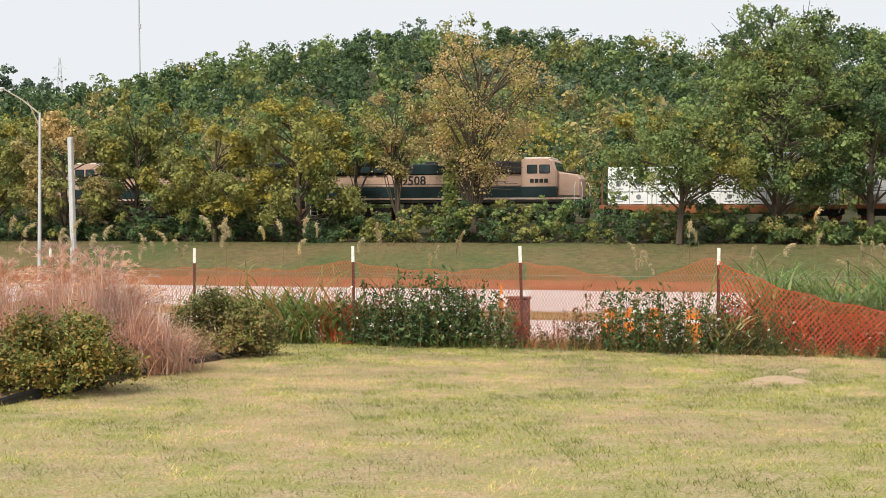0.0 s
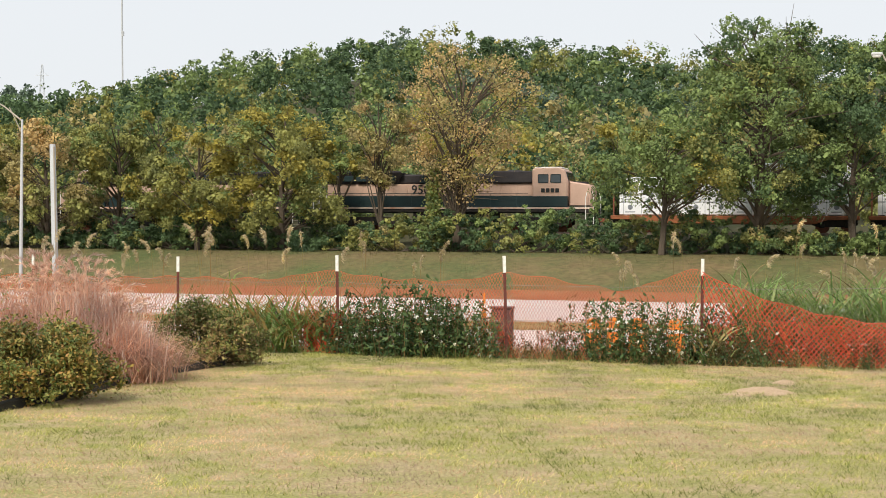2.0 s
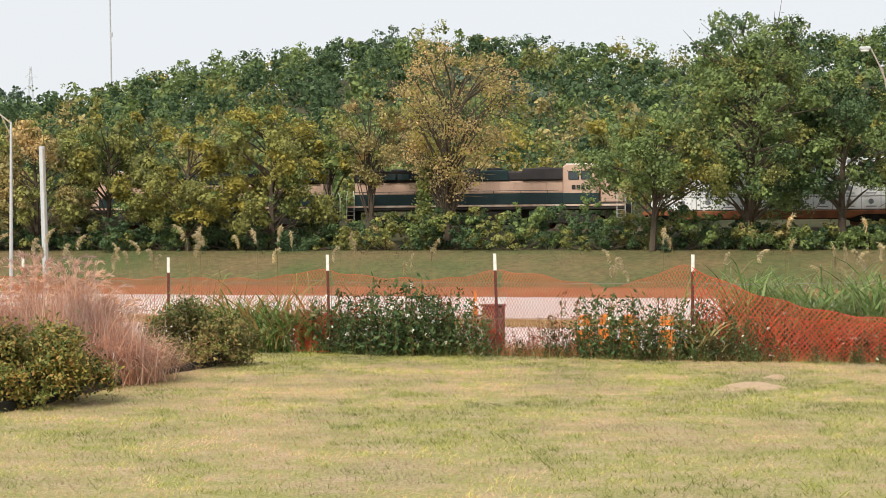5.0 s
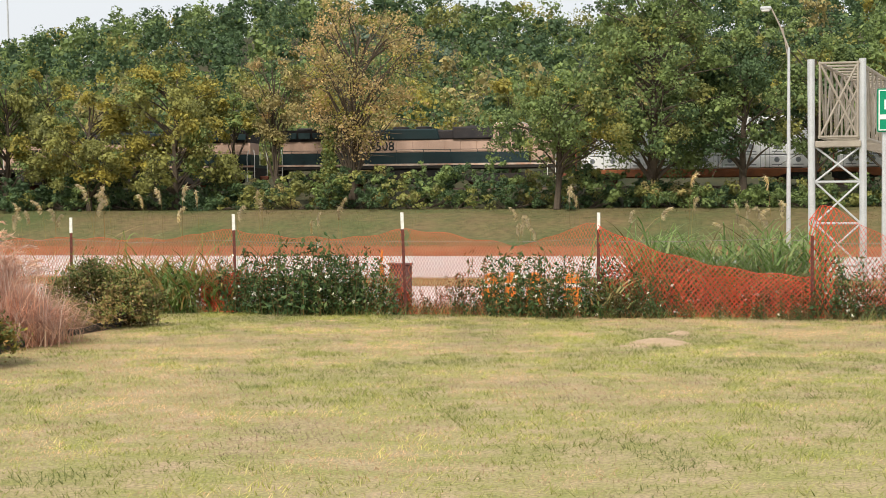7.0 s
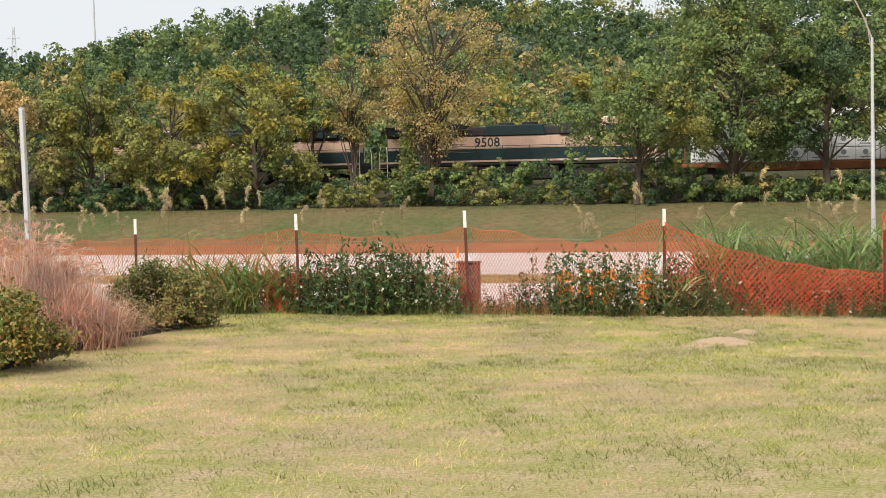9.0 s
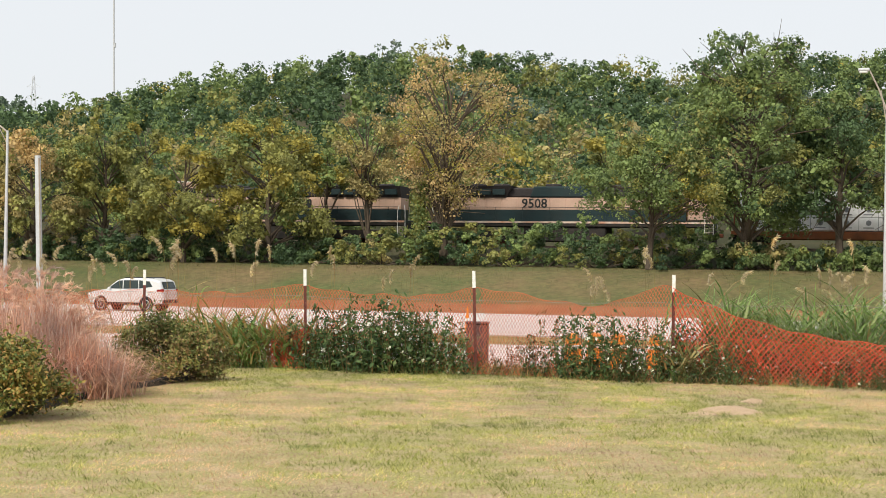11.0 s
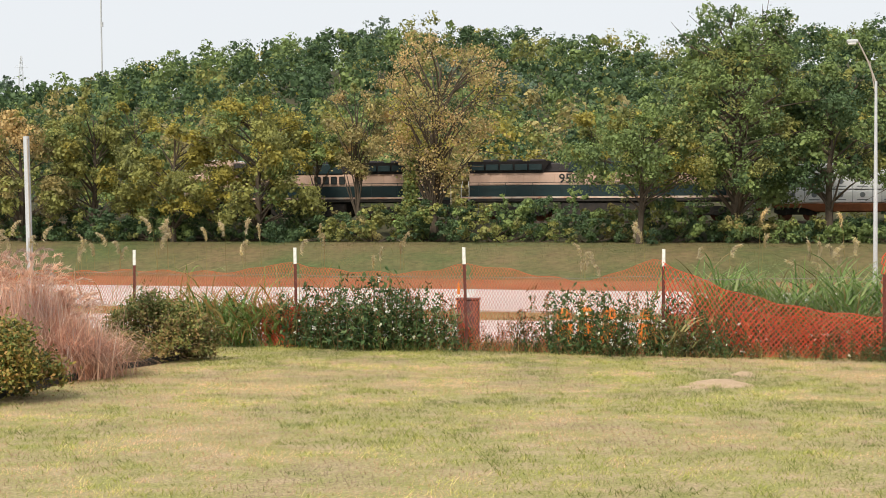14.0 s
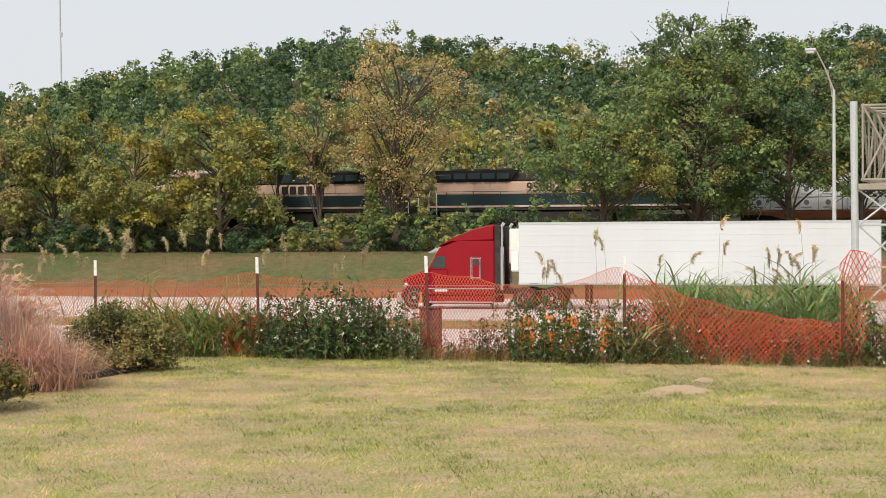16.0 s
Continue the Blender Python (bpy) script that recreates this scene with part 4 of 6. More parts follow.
# ---- planting bed ----
def build_bed():
    # clumps of feathery dry ornamental grass
    for x, y, h, n, sd in ((-4.2, 18.2, 1.42, 8500, 1), (-4.8, 18.6, 1.5, 6000, 2), (-3.86, 18.35, 1.0, 7000, 3), (-5.45, 18.2, 1.3, 2600, 4), (-6.2, 18.8, 1.4, 2000, 5)):
        ob = holder("ornamental_grass", pose(x, y, 0, 0, 0, sd * 50), "big clump of dry pinkish feathery ornamental grass", "ornamental grass", "ornamental grasses in the bed")
        n = int(n * 0.8)
        base = RNG.normal(0, 1, (n, 3)) * [0.24, 0.24, 0]
        d = RNG.uniform(0, 1.15, n)
        hh = h * RNG.uniform(0.5, 0.95, n) * (1 - 0.3 * d)
        q = blades_at(base, hh, h * (0.08 + 0.80 * d) * RNG.uniform(0.4, 1.2, n), RNG.uniform(0.008, 0.017, n), 0.6, 4, d * RNG.uniform(0.7, 1.25, n))
        low = np.tile((RNG.random(n) < 0.25 + 0.4 * d).astype(int), 4)
        part("blade_tuft", quads_mesh("blade_tuft", q, low, M_PINK, M_PINK_LOW), None, ob)
        m = 80
        t = RNG.uniform(0, 6.28, m)
        tip = np.stack([np.cos(t), np.sin(t), np.zeros(m)], 1) * (RNG.uniform(0, 0.42, m) * h)[:, None]
        tip[:, 2] = h * RNG.uniform(0.72, 1.06, m)
        st, pl, fl = Geo(), [], []
        for p in tip:
            st.tube([(p[0] * 0.15, p[1] * 0.15, 0), (p[0] * 0.6, p[1] * 0.6, p[2] * 0.62), tuple(p)], [0.0025, 0.002, 0.0012], 3)
            d = unit(p * [2.2, 2.2, 0.9])
            for k in range(9):
                pl.append(p + d * (k * 0.022 - 0.10) + [p[0] * 0.012 * k, p[1] * 0.012 * k, -0.0016 * k * k] + RNG.normal(0, 0.004, (4, 3)))
                fl.append(d * 1.0 + [p[0] * 0.5, p[1] * 0.5, -0.09 * k] + RNG.normal(0, 0.25, (4, 3)))
        tagged(part("stalk", st, M_PINK, ob), kind="stuff")
        pp = np.concatenate(pl)
        part("plume_spray", quads_mesh("plume_spray", strands_at(pp, np.concatenate(fl), RNG.uniform(0.05, 0.10, len(pp)), 0.008), 0, M_PINK), None, ob, "pale feathery plumes")
    # rounded shrubs
    for x, y, rx, ry, h, n, lab, mats, sd in ((-4.25, 15.6, 1.1, 0.85, 1.22, 28000, "rounded green shrub with yellow and orange tips", (M_SHRUB, M_SHRUB_TIP), 31),
                                       (-5.5, 16.2, 0.8, 0.7, 0.9, 6000, "rounded green shrub with yellow tips", (M_SHRUB, M_SHRUB_TIP), 33),
                                       (-3.12, 20.6, 0.92, 0.65, 1.22, 20000, "rounded green shrub with rusty lower leaves", (M_SHRUB, M_SHRUB_RUST), 32)):
        ob = holder("shrub", pose(x, y, 0), lab, "shrub", "shrubs in the bed")
        rg = np.random.default_rng(sd)
        cl = []
        for i in range(130):
            d = unit(rg.normal(size=3))
            d[2] = abs(d[2]) * 0.9
            f = rg.uniform(0.45, 0.95)
            cl.append(((d[0] * rx * f, d[1] * ry * f, h * (0.04 + (0.52 + 0.3 * f * rg.random()) * d[2])), 0.09 + 0.11 * rg.random()))
        pt, which, face, _ = crown_points(n, cl, 0.95, 4)
        stray = RNG.random(n) < 0.4
        pt[stray] += RNG.normal(0, 0.075, (int(stray.sum()), 3))
        pt[:, 2] = np.abs(pt[:, 2])
        q = leaves_at(pt, np.full(n, 0.050), 2.1, 0.4, face)
        patch = rg.random(len(cl))[which]
        side = pt[:, 0] / rx
        if sd == 32:
            prob = (0.75 * np.clip(1 - pt[:, 2] / (h * 0.8), 0, 1) + 0.12) * (0.5 + patch)
        else:
            prob = (0.46 + 0.7 * np.clip(-side, 0, 1) * np.clip(pt[:, 2] / h + 0.2, 0, 1)) * (0.3 + 1.4 * patch)
        part("foliage", quads_mesh("foliage", q, (RNG.random(n) < prob).astype(int), *mats), None, ob)
        g = Geo()
        for c, r in cl[::2]:
            g.tube([(c[0] * 0.12, c[1] * 0.12, 0), (c[0] * 0.5, c[1] * 0.5, c[2] * 0.6), c], [0.014, 0.009, 0.004], 4)
        tagged(part("branch_frame", g, M_BARK, ob), kind="stuff")
    # black edging strip round the bed and straw mulch inside
    line = [(-6.2, 11.8), (-4.32, 14.36), (-3.95, 15.6), (-3.61, 17.7), (-3.3, 19.2), (-2.95, 20.1), (-2.75, 20.7)]
    g = Geo()
    P = []
    for i in range(len(line) - 1):
        for k in range(6):
            t = k / 6
            P.append((line[i][0] * (1 - t) + line[i + 1][0] * t, line[i][1] * (1 - t) + line[i + 1][1] * t))
    for i in range(len(P) - 1):
        (xa, ya), (xb, yb) = P[i], P[i + 1]
        h0, h1 = 0.075 + 0.02 * math.sin(i * 0.9), 0.075 + 0.02 * math.sin((i + 1) * 0.9)
        g.add([(xa, ya, -0.05), (xb, yb, -0.05), (xb, yb, h1), (xa, ya, h0), (xa - 0.03, ya, -0.05), (xb - 0.03, yb, -0.05), (xb - 0.03, yb, h1), (xa - 0.03, ya, h0)],
              [(0, 1, 2, 3), (5, 4, 7, 6), (3, 2, 6, 7), (0, 3, 7, 4), (1, 5, 6, 2)])
        g.tube([(xa - 0.015, ya, h0), (xb - 0.015, yb, h1)], 0.02, 5)
    tagged(new("garden_edging", g.mesh("garden_edging", M_BLACK)), "black plastic edging strip round the planting bed", "edging")
    n = 7000
    t = RNG.random(n)
    y = 14.4 + 6.3 * t
    x = np.interp(y, [p[1] for p in line], [p[0] for p in line]) - 0.05 - RNG.random(n) * 1.6
    q = blades_at(np.stack([x, y, np.full(n, 0.005)], 1), 0.05, RNG.uniform(0.05, 0.16, n), 0.007, 0.2, 1)
    tagged(new("straw_mulch", quads_mesh("straw_mulch", q, RNG.integers(0, 2, n), M_PINK, M_PINK_LOW)), "dry fallen grass littering the planting bed", "mulch", kind="stuff")


def build_bare_patch():
    soil = worn("sandy_soil", (0.55, 0.40, 0.27), (0.42, 0.29, 0.17), 6, 50, 0.95, amount=0.7, bump=0.8)
    for x, y, rx, ry, h, sd in ((3.92, 17.25, 0.42, 0.45, 0.062, 1), (4.45, 18.4, 0.2, 0.3, 0.045, 2), (3.5, 16.9, 0.3, 0.2, 0.02, 3)):
        g = Geo()
        n, rings = 26, 7
        v = [(x, y, h)]
        for j in range(1, rings + 1):
            for i in range(n):
                t, r = 2 * math.pi * i / n, j / rings
                k = 1 + 0.35 * noise.noise((math.cos(t) * 1.6 + sd, math.sin(t) * 1.6, sd))
                z = h * math.cos(r * math.pi / 2) + 0.02 * noise.noise((math.cos(t) * r * 5, math.sin(t) * r * 5, sd)) * (1 - r) - 0.012 * r
                v.append((x + rx * k * r * math.cos(t), y + ry * k * r * math.sin(t), z))
        f = [(0, 1 + i, 1 + (i + 1) % n) for i in range(n)]
        for j in range(rings - 1):
            f += [(1 + j * n + i, 1 + (j + 1) * n + i, 1 + (j + 1) * n + (i + 1) % n, 1 + j * n + (i + 1) % n) for i in range(n)]
        g.add(v, f)
        me = g.mesh("soil_mound", soil)
        for p in me.polygons:
            p.use_smooth = True
        tagged(new("soil_mound", me), "low heap of bare sandy soil in the lawn", "soil heap", "bare spots in the lawn")


build_fence()
build_net()
build_weeds()
build_reeds()
build_bed()
build_bare_patch()


# ---- roadside steel ----
def letters(text, size, material, name, depth=0.01):
    """Text as a mesh, standing in the x-z plane and facing -y, centred on its own origin."""
    cu = bpy.data.curves.new(name, "FONT")
    cu.body, cu.size, cu.extrude, cu.align_x, cu.align_y, cu.resolution_u = text, size, depth, "CENTER", "CENTER", 2
    cu.offset = 0.012 * size
    tmp = bpy.data.objects.new(name, cu)
    scene.collection.objects.link(tmp)
    dg = bpy.context.evaluated_depsgraph_get()
    me = bpy.data.meshes.new_from_object(tmp.evaluated_get(dg))
    bpy.data.objects.remove(tmp)
    me.transform(pose(0, 0, 0, 90, 0, 0))
    me.materials.clear()
    me.materials.append(material)
    return me


def beam(g, p, q, r, n=6):
    g.tube([p, q], r, n)


def build_gantry():
    """End frame of an overhead sign gantry: two columns, cross braces and a box truss that runs over the road."""
    ob = holder("sign_gantry", along(0, 0, 0), "pale galvanised steel sign gantry with a lattice truss", "sign gantry")
    A0, A1, S0 = 1.72, 3.55, 56.6                    # the end frame stands on the median
    base, top = -1.26, 6.95
    def Q(a, s, z):
        """A point of the truss, which runs off to the right and away from its end frame."""
        return (a + (s - S0) * 0.2, s, z)
    cols = []
    for a in (A0, A1):
        g = Geo()
        g.tube([tuple(Vector((a, S0, base))), (a - 0.02, S0, 2.5), (a - 0.05, S0, top)], 0.135, 12)
        col = part("column", g, M_STEEL, ob)
        f = Geo()
        f.bbox(a - 0.28, a + 0.28, S0 - 0.28, S0 + 0.28, base - 0.05, base + 0.08, 0.02)
        part("base_plate", f, M_STEEL_D, col)
        cols.append(col)
    # horizontal struts and crosses below the truss
    levels = [-0.62, 0.92, 2.45, 3.75]
    for z in levels[:3]:
        g = Geo()
        beam(g, (A0 + 0.1, S0, z), (A1 - 0.1, S0, z), 0.045)
        part("strut", g, M_STEEL, ob)
    for z, w in zip(levels[:-1], levels[1:]):
        for p, q in (((A0 + 0.1, z), (A1 - 0.1, w)), ((A0 + 0.1, w), (A1 - 0.1, z))):
            g = Geo()
            beam(g, (p[0], S0 + 0.02, p[1]), (q[0], S0 - 0.02, q[1]), 0.038)
            part("brace", g, M_STEEL, ob)
    g = Geo()
    g.bbox(A0 + 0.1, A1 - 0.1, S0 - 0.2, S0 + 0.2, 3.72, 3.95, 0.02)
    part("support_beam", g, M_STEEL_D, ob)
    # box truss running away across the road: four chords, frames and diagonals
    TB, TT, L0, L1 = 4.1, top - 0.15, S0 - 0.1, S0 + 29.0
    c0, c1 = A0 + 0.28, A1 - 0.2
    for a in (c0, c1):
        for z in (TB, TT):
            g = Geo()
            beam(g, Q(a, L0, z), Q(a, L1, z), 0.07, 8)
            part("chord", g, M_STEEL_D, ob)
    n = 22
    for i in range(n + 1):
        s = L0 + (L1 - L0) * i / n
        for p, q in (((c0, TB), (c1, TB)), ((c0, TT), (c1, TT)), ((c0, TB), (c0, TT)), ((c1, TB), (c1, TT))):
            g = Geo()
            beam(g, Q(p[0], s, p[1]), Q(q[0], s, q[1]), 0.042)
            part("frame_bar", g, M_STEEL_D, ob)
        if i % 2 == 0:
            for p, q in (((c0, TB), (c1, TT)), ((c0, TT), (c1, TB))):
                g = Geo()
                beam(g, Q(p[0], s + 0.03, p[1]), Q(q[0], s + 0.03, q[1]), 0.045)
                part("diagonal", g, M_STEEL_D, ob)
        if i < n:
            e = L0 + (L1 - L0) * (i + 1) / n
            for a in (c0, c1):
                g = Geo()
                beam(g, Q(a, s, TB if i % 2 else TT), Q(a, e, TT if i % 2 else TB), 0.04)
                part("diagonal", g, M_STEEL_D, ob)
    for a in (A0, A1):                              # legs at the far end, beyond the road
        g = Geo()
        e = Q(a, L1 - 0.5, 0)
        g.tube([(e[0], e[1], -1.0), (e[0], e[1], top)], 0.135, 10)
        part("column", g, M_STEEL, ob)
    # sign panel hung beside the truss, with its own leg
    sg = holder("road_sign", along(0, 0, 0), "large green highway sign with white lettering bars", "road sign")
    a0, a1, s, zb, zt = 3.93, 8.4, 55.4, 4.2, 5.75
    g = Geo()
    g.bbox(a0, a1, s, s + 0.06, zb, zt, 0.04)
    part("panel", g, M_SIGN, sg)
    g = Geo()
    for x0, x1, y0, y1 in ((a0 + 0.05, a1 - 0.05, zb + 0.05, zb + 0.09), (a0 + 0.05, a1 - 0.05, zt - 0.09, zt - 0.05), (a0 + 0.05, a0 + 0.09, zb + 0.09, zt - 0.09), (a1 - 0.09, a1 - 0.05, zb + 0.09, zt - 0.09)):
        g.box(x0, x1, s - 0.012, s - 0.004, y0, y1)
    part("border", g, M_WHITE, sg)
    g = Geo()
    g.box(a0 + 0.25, a0 + 2.4, s - 0.012, s - 0.004, zt - 0.75, zt - 0.4)
    part("lettering_bar", g, M_WHITE, sg)
    g = Geo()
    g.box(a0 + 0.1, a1 - 0.15, s - 0.012, s - 0.004, zb + 0.45, zb + 0.62)
    part("lettering_bar", g, M_WHITE, sg)
    for a in (a0 + 0.28, a1 - 0.4):
        g = Geo()
        g.tube([(a, s + 0.2, -1.3), (a, s + 0.2, zt - 0.1)], 0.10, 10)
        g.box(a - 0.05, a + 0.05, s + 0.06, s + 0.2, zb + 0.2, zb + 0.35)
        part("sign_post", g, M_STEEL, sg)


def build_street_lamp(a, s, top, arm_x, arm_z, lab):
    base = float(ground_z(a, s))
    ob = holder("street_lamp", along(a, s, base - 0.05), lab, "street lamp", "street lamps")
    H = top - base
    g = Geo()
    g.tube([(0, 0, 0), (0, 0, H * 0.5), (0, 0, H)], [0.14, 0.11, 0.075], 10)
    pole = part("pole", g, M_STEEL, ob)
    g = Geo()
    g.tube([(0, 0, 0), (0, 0, 0.35)], 0.19, 10)
    part("base_cover", g, M_STEEL_D, pole)
    g = Geo()
    g.tube([(0, 0, H - 0.1), (arm_x * 0.48, 0, H + arm_z * 0.53), (arm_x, 0, H + arm_z)], [0.06, 0.05, 0.04], 7)
    g.tube([(0, 0, H - 0.9), (arm_x * 0.35, 0, H + arm_z * 0.5)], 0.03, 6)
    arm = part("arm", g, M_STEEL_D, ob)
    g = Geo()
    x = arm_x
    sx = -1 if arm_x < 0 else 1
    g.bbox(min(x, x + sx * 0.62), max(x, x + sx * 0.62), -0.16, 0.16, H + arm_z - 0.05, H + arm_z + 0.13, 0.05)
    head = part("lamp_head", g, M_STEEL, arm)
    g = Geo()
    g.bbox(min(x + sx * 0.1, x + sx * 0.56), max(x + sx * 0.1, x + sx * 0.56), -0.13, 0.13, H + arm_z - 0.15, H + arm_z - 0.04, 0.04)
    part("lens", g, M_LENS, ob, "pale glass lens")


def build_square_pole():
    a, s = -49.65, 84.0
    ob = holder("steel_pole", along(a, s, -1.3), "thick plain galvanised pole beside the road", "pole")
    g = Geo()
    g.tube([(0, 0, 0), (-0.15, 0, 4.5), (-0.32, 0, 9.35)], [0.21, 0.20, 0.19], 10)
    part("shaft", g, M_STEEL, ob)
    g = Geo()
    g.tube([(0.12, -0.1, 0.1), (-0.18, -0.1, 9.2)], 0.06, 6)
    part("conduit", g, M_STEEL_D, ob)


def build_works():
    """Barrels, cone and board left by the road works, seen through the weeds."""
    g = Geo()
    g.lathe([(0.30, 0.0), (0.30, 0.09), (0.27, 0.10), (0.255, 0.42), (0.24, 0.44), (0.225, 0.74), (0.20, 0.76), (0.185, 0.96), (0.10, 1.0), (0.05, 1.02)], 16)
    body = g.mesh("body", M_BARREL)
    first = holder("traffic_barrel", Matrix.Identity(4), "orange plastic traffic barrel with white bands", "traffic barrel", "barrels at the road works")
    part("body", body, None, first)
    for z in (0.30, 0.62):
        g = Geo()
        g.lathe([(0.268 - z * 0.05, z), (0.265 - z * 0.05, z + 0.10)], 16)
        part("reflective_band", g, M_WHITE, first)
    g = Geo()
    g.lathe([(0.33, 0.0), (0.33, 0.06), (0.31, 0.08)], 16)
    part("rubber_foot", g, M_RUBBER, first)
    spots = [(4.63, 40.0), (5.86, 40.2), (6.86, 40.0), (5.3, 40.6), (12.55, 40.3)]
    for i, (x, y) in enumerate(spots):
        m = pose(x, y, -1.2, 0, 0, 40 * i)
        if i == 0:
            first.matrix_basis = m
        else:
            copy_thing(first, m)
    cone = holder("traffic_cone", pose(2.65, 61.0, -1.2), "slim orange traffic cone on the road shoulder", "traffic cone")
    g = Geo()
    g.lathe([(0.13, 0.05), (0.10, 0.06), (0.035, 1.05), (0.02, 1.08)], 14)
    part("body", g, M_BARREL, cone)
    g = Geo()
    g.lathe([(0.115, 0.45), (0.098, 0.62)], 14)
    part("reflective_band", g, M_WHITE, cone)
    g = Geo()
    g.box(-0.2, 0.2, -0.2, 0.2, 0.0, 0.05)
    part("foot", g, M_RUBBER, cone)
    zb = float(ground_z(1.6 * UA.x + 30 * UA.y, 29.3))
    bd = holder("board_box", pose(1.6, 30.0, zb - 0.05, 0, 0, -10), "weathered reddish brown utility box behind the fence", "utility box")
    g = Geo()
    g.bbox(-0.21, 0.21, -0.15, 0.15, 0, 0.50 - zb, 0.02)
    body = part("body", g, M_MAUVE, bd)
    g = Geo()
    g.bbox(-0.24, 0.24, -0.18, 0.18, 0.50 - zb, 0.54 - zb, 0.01)
    part("lid", g, M_MAUVE, bd)
    g = Geo()
    g.box(-0.17, 0.17, -0.165, -0.15, 0.25, 0.42 - zb)
    part("door", g, M_MAUVE, body)


# ---- skyline ----
def lattice_tower(name, label, x, y, z0, h, w, arms, m=M_STEEL_D, r=0.12):
    ob = holder(name, pose(x, y, z0), label, "tower")
    n = 9
    def at(k, t):
        ww = w * (1 - 0.85 * t)
        return ((-1, 1)[k % 2] * ww, (-1, 1)[k // 2] * ww, h * t)
    for k in range(4):
        g = Geo()
        beam(g, at(k, 0), at(k, 1), r)
        part("leg", g, m, ob)
    g = Geo()
    for i in range(n):
        t0, t1 = i / n, (i + 1) / n
        for k, l in ((0, 1), (2, 3), (0, 2), (1, 3)):
            beam(g, at(k, t0), at(l, t1), r * 0.6, 4)
            beam(g, at(l, t0), at(k, t1), r * 0.6, 4)
    part("bracing", g, m, ob)
    for t, ww in arms:
        g = Geo()
        beam(g, (-ww, 0, h * t), (ww, 0, h * t), r, 5)
        beam(g, (-ww, 0, h * t), (0, 0, h * (t + 0.05)), r * 0.6, 4)
        beam(g, (ww, 0, h * t), (0, 0, h * (t + 0.05)), r * 0.6, 4)
        part("cross_arm", g, m, ob)
    return ob


def build_skyline():
    # guyed radio mast, far off
    d = 700.0
    def far(az, d):
        return d * math.sin(radians(az)), d * math.cos(radians(az))
    x, y = far(-11.15, d)
    ob = holder("radio_mast", pose(x, y, 40), "tall thin grey radio mast on the skyline", "radio mast")
    g = Geo()
    g.tube([(0.9, 0, 0), (-0.2, 0, 60), (-1.2, 0, 125)], 0.42, 6)
    part("shaft", g, M_STEEL, ob)
    for z in (35, 58, 84):
        g = Geo()
        g.tube([(0.3, 0, z), (0.3, 0, z + 2.0)], 0.55, 6)
        part("antenna", g, M_STEEL, ob)
    x, y = far(-14.05, 900)
    lattice_tower("pylon", "faint lattice pylon on the skyline", x, y, 60, 47, 2.8, ((0.72, 5), (0.86, 4)), M_PALE, 0.12)
    x, y = far(14.7, 420)
    base = 30
    lattice_tower("pylon", "lattice power pylon above the trees", x, y, base, 33.5, 3.0, ((0.62, 4.2), (0.74, 4.6), (0.86, 3.6)), M_PALE, 0.08)
    # power lines from the pylon to the right
    for k, (dz, ww) in enumerate(((0.62, 4.2), (0.74, 4.6), (0.86, 3.6))):
        for sgn in (-1, 1):
            p = Vector((x + sgn * ww, y, base + 33.5 * dz))
            q = p + Vector((150, -60, -6))
            g = Geo()
            g.tube([p.lerp(q, t) - Vector((0, 0, 26 * t * (1 - t))) for t in np.linspace(0, 1, 13)], 0.05, 4)
            tagged(new("power_line", g.mesh("power_line", M_UNDER)), "thin dark power line sagging from the pylon", "power line", "power lines")


# ---- railway ----
RAIL_S, RAIL_Z = 110.0, 3.0


def build_track():
    g = Geo()
    prof = [(-3.2, 2.4), (-1.9, 2.76), (1.9, 2.76), (3.2, 2.4)]
    a0, a1 = -220, 160
    for i in range(len(prof) - 1):
        (sa, za), (sb, zb) = prof[i], prof[i + 1]
        g.add([W(a0, RAIL_S + sa, za), W(a1, RAIL_S + sa, za), W(a1, RAIL_S + sb, zb), W(a0, RAIL_S + sb, zb)], [(0, 1, 2, 3)])
    bed = tagged(new("railway_bed", g.mesh("railway_bed", M_BALLAST)), "grey stone ballast bed under the railway", "railway", kind="structure")
    for ds in (-0.75, 0.75):
        g = Geo()
        for w, z0, z1 in ((0.07, 2.81, 2.83), (0.012, 2.83, 2.95), (0.036, 2.95, RAIL_Z)):
            p = [W(a, RAIL_S + ds + e, z) for z in (z0, z1) for e in (-w, w) for a in (a0, a1)]
            g.add(p, [(0, 2, 3, 1), (4, 5, 7, 6), (0, 1, 5, 4), (3, 2, 6, 7), (2, 0, 4, 6), (1, 3, 7, 5)])
        part("rail", g, M_RAIL, bed)
    g = Geo()
    g.box(-0.11, 0.11, -1.3, 1.3, 2.68, 2.81)
    me = g.mesh("sleeper", M_UNDER)
    for i in range(150):
        o = new("sleeper", me)
        o.parent = bed
        o.matrix_basis = along(-70 + i * 0.6, RAIL_S, 0)


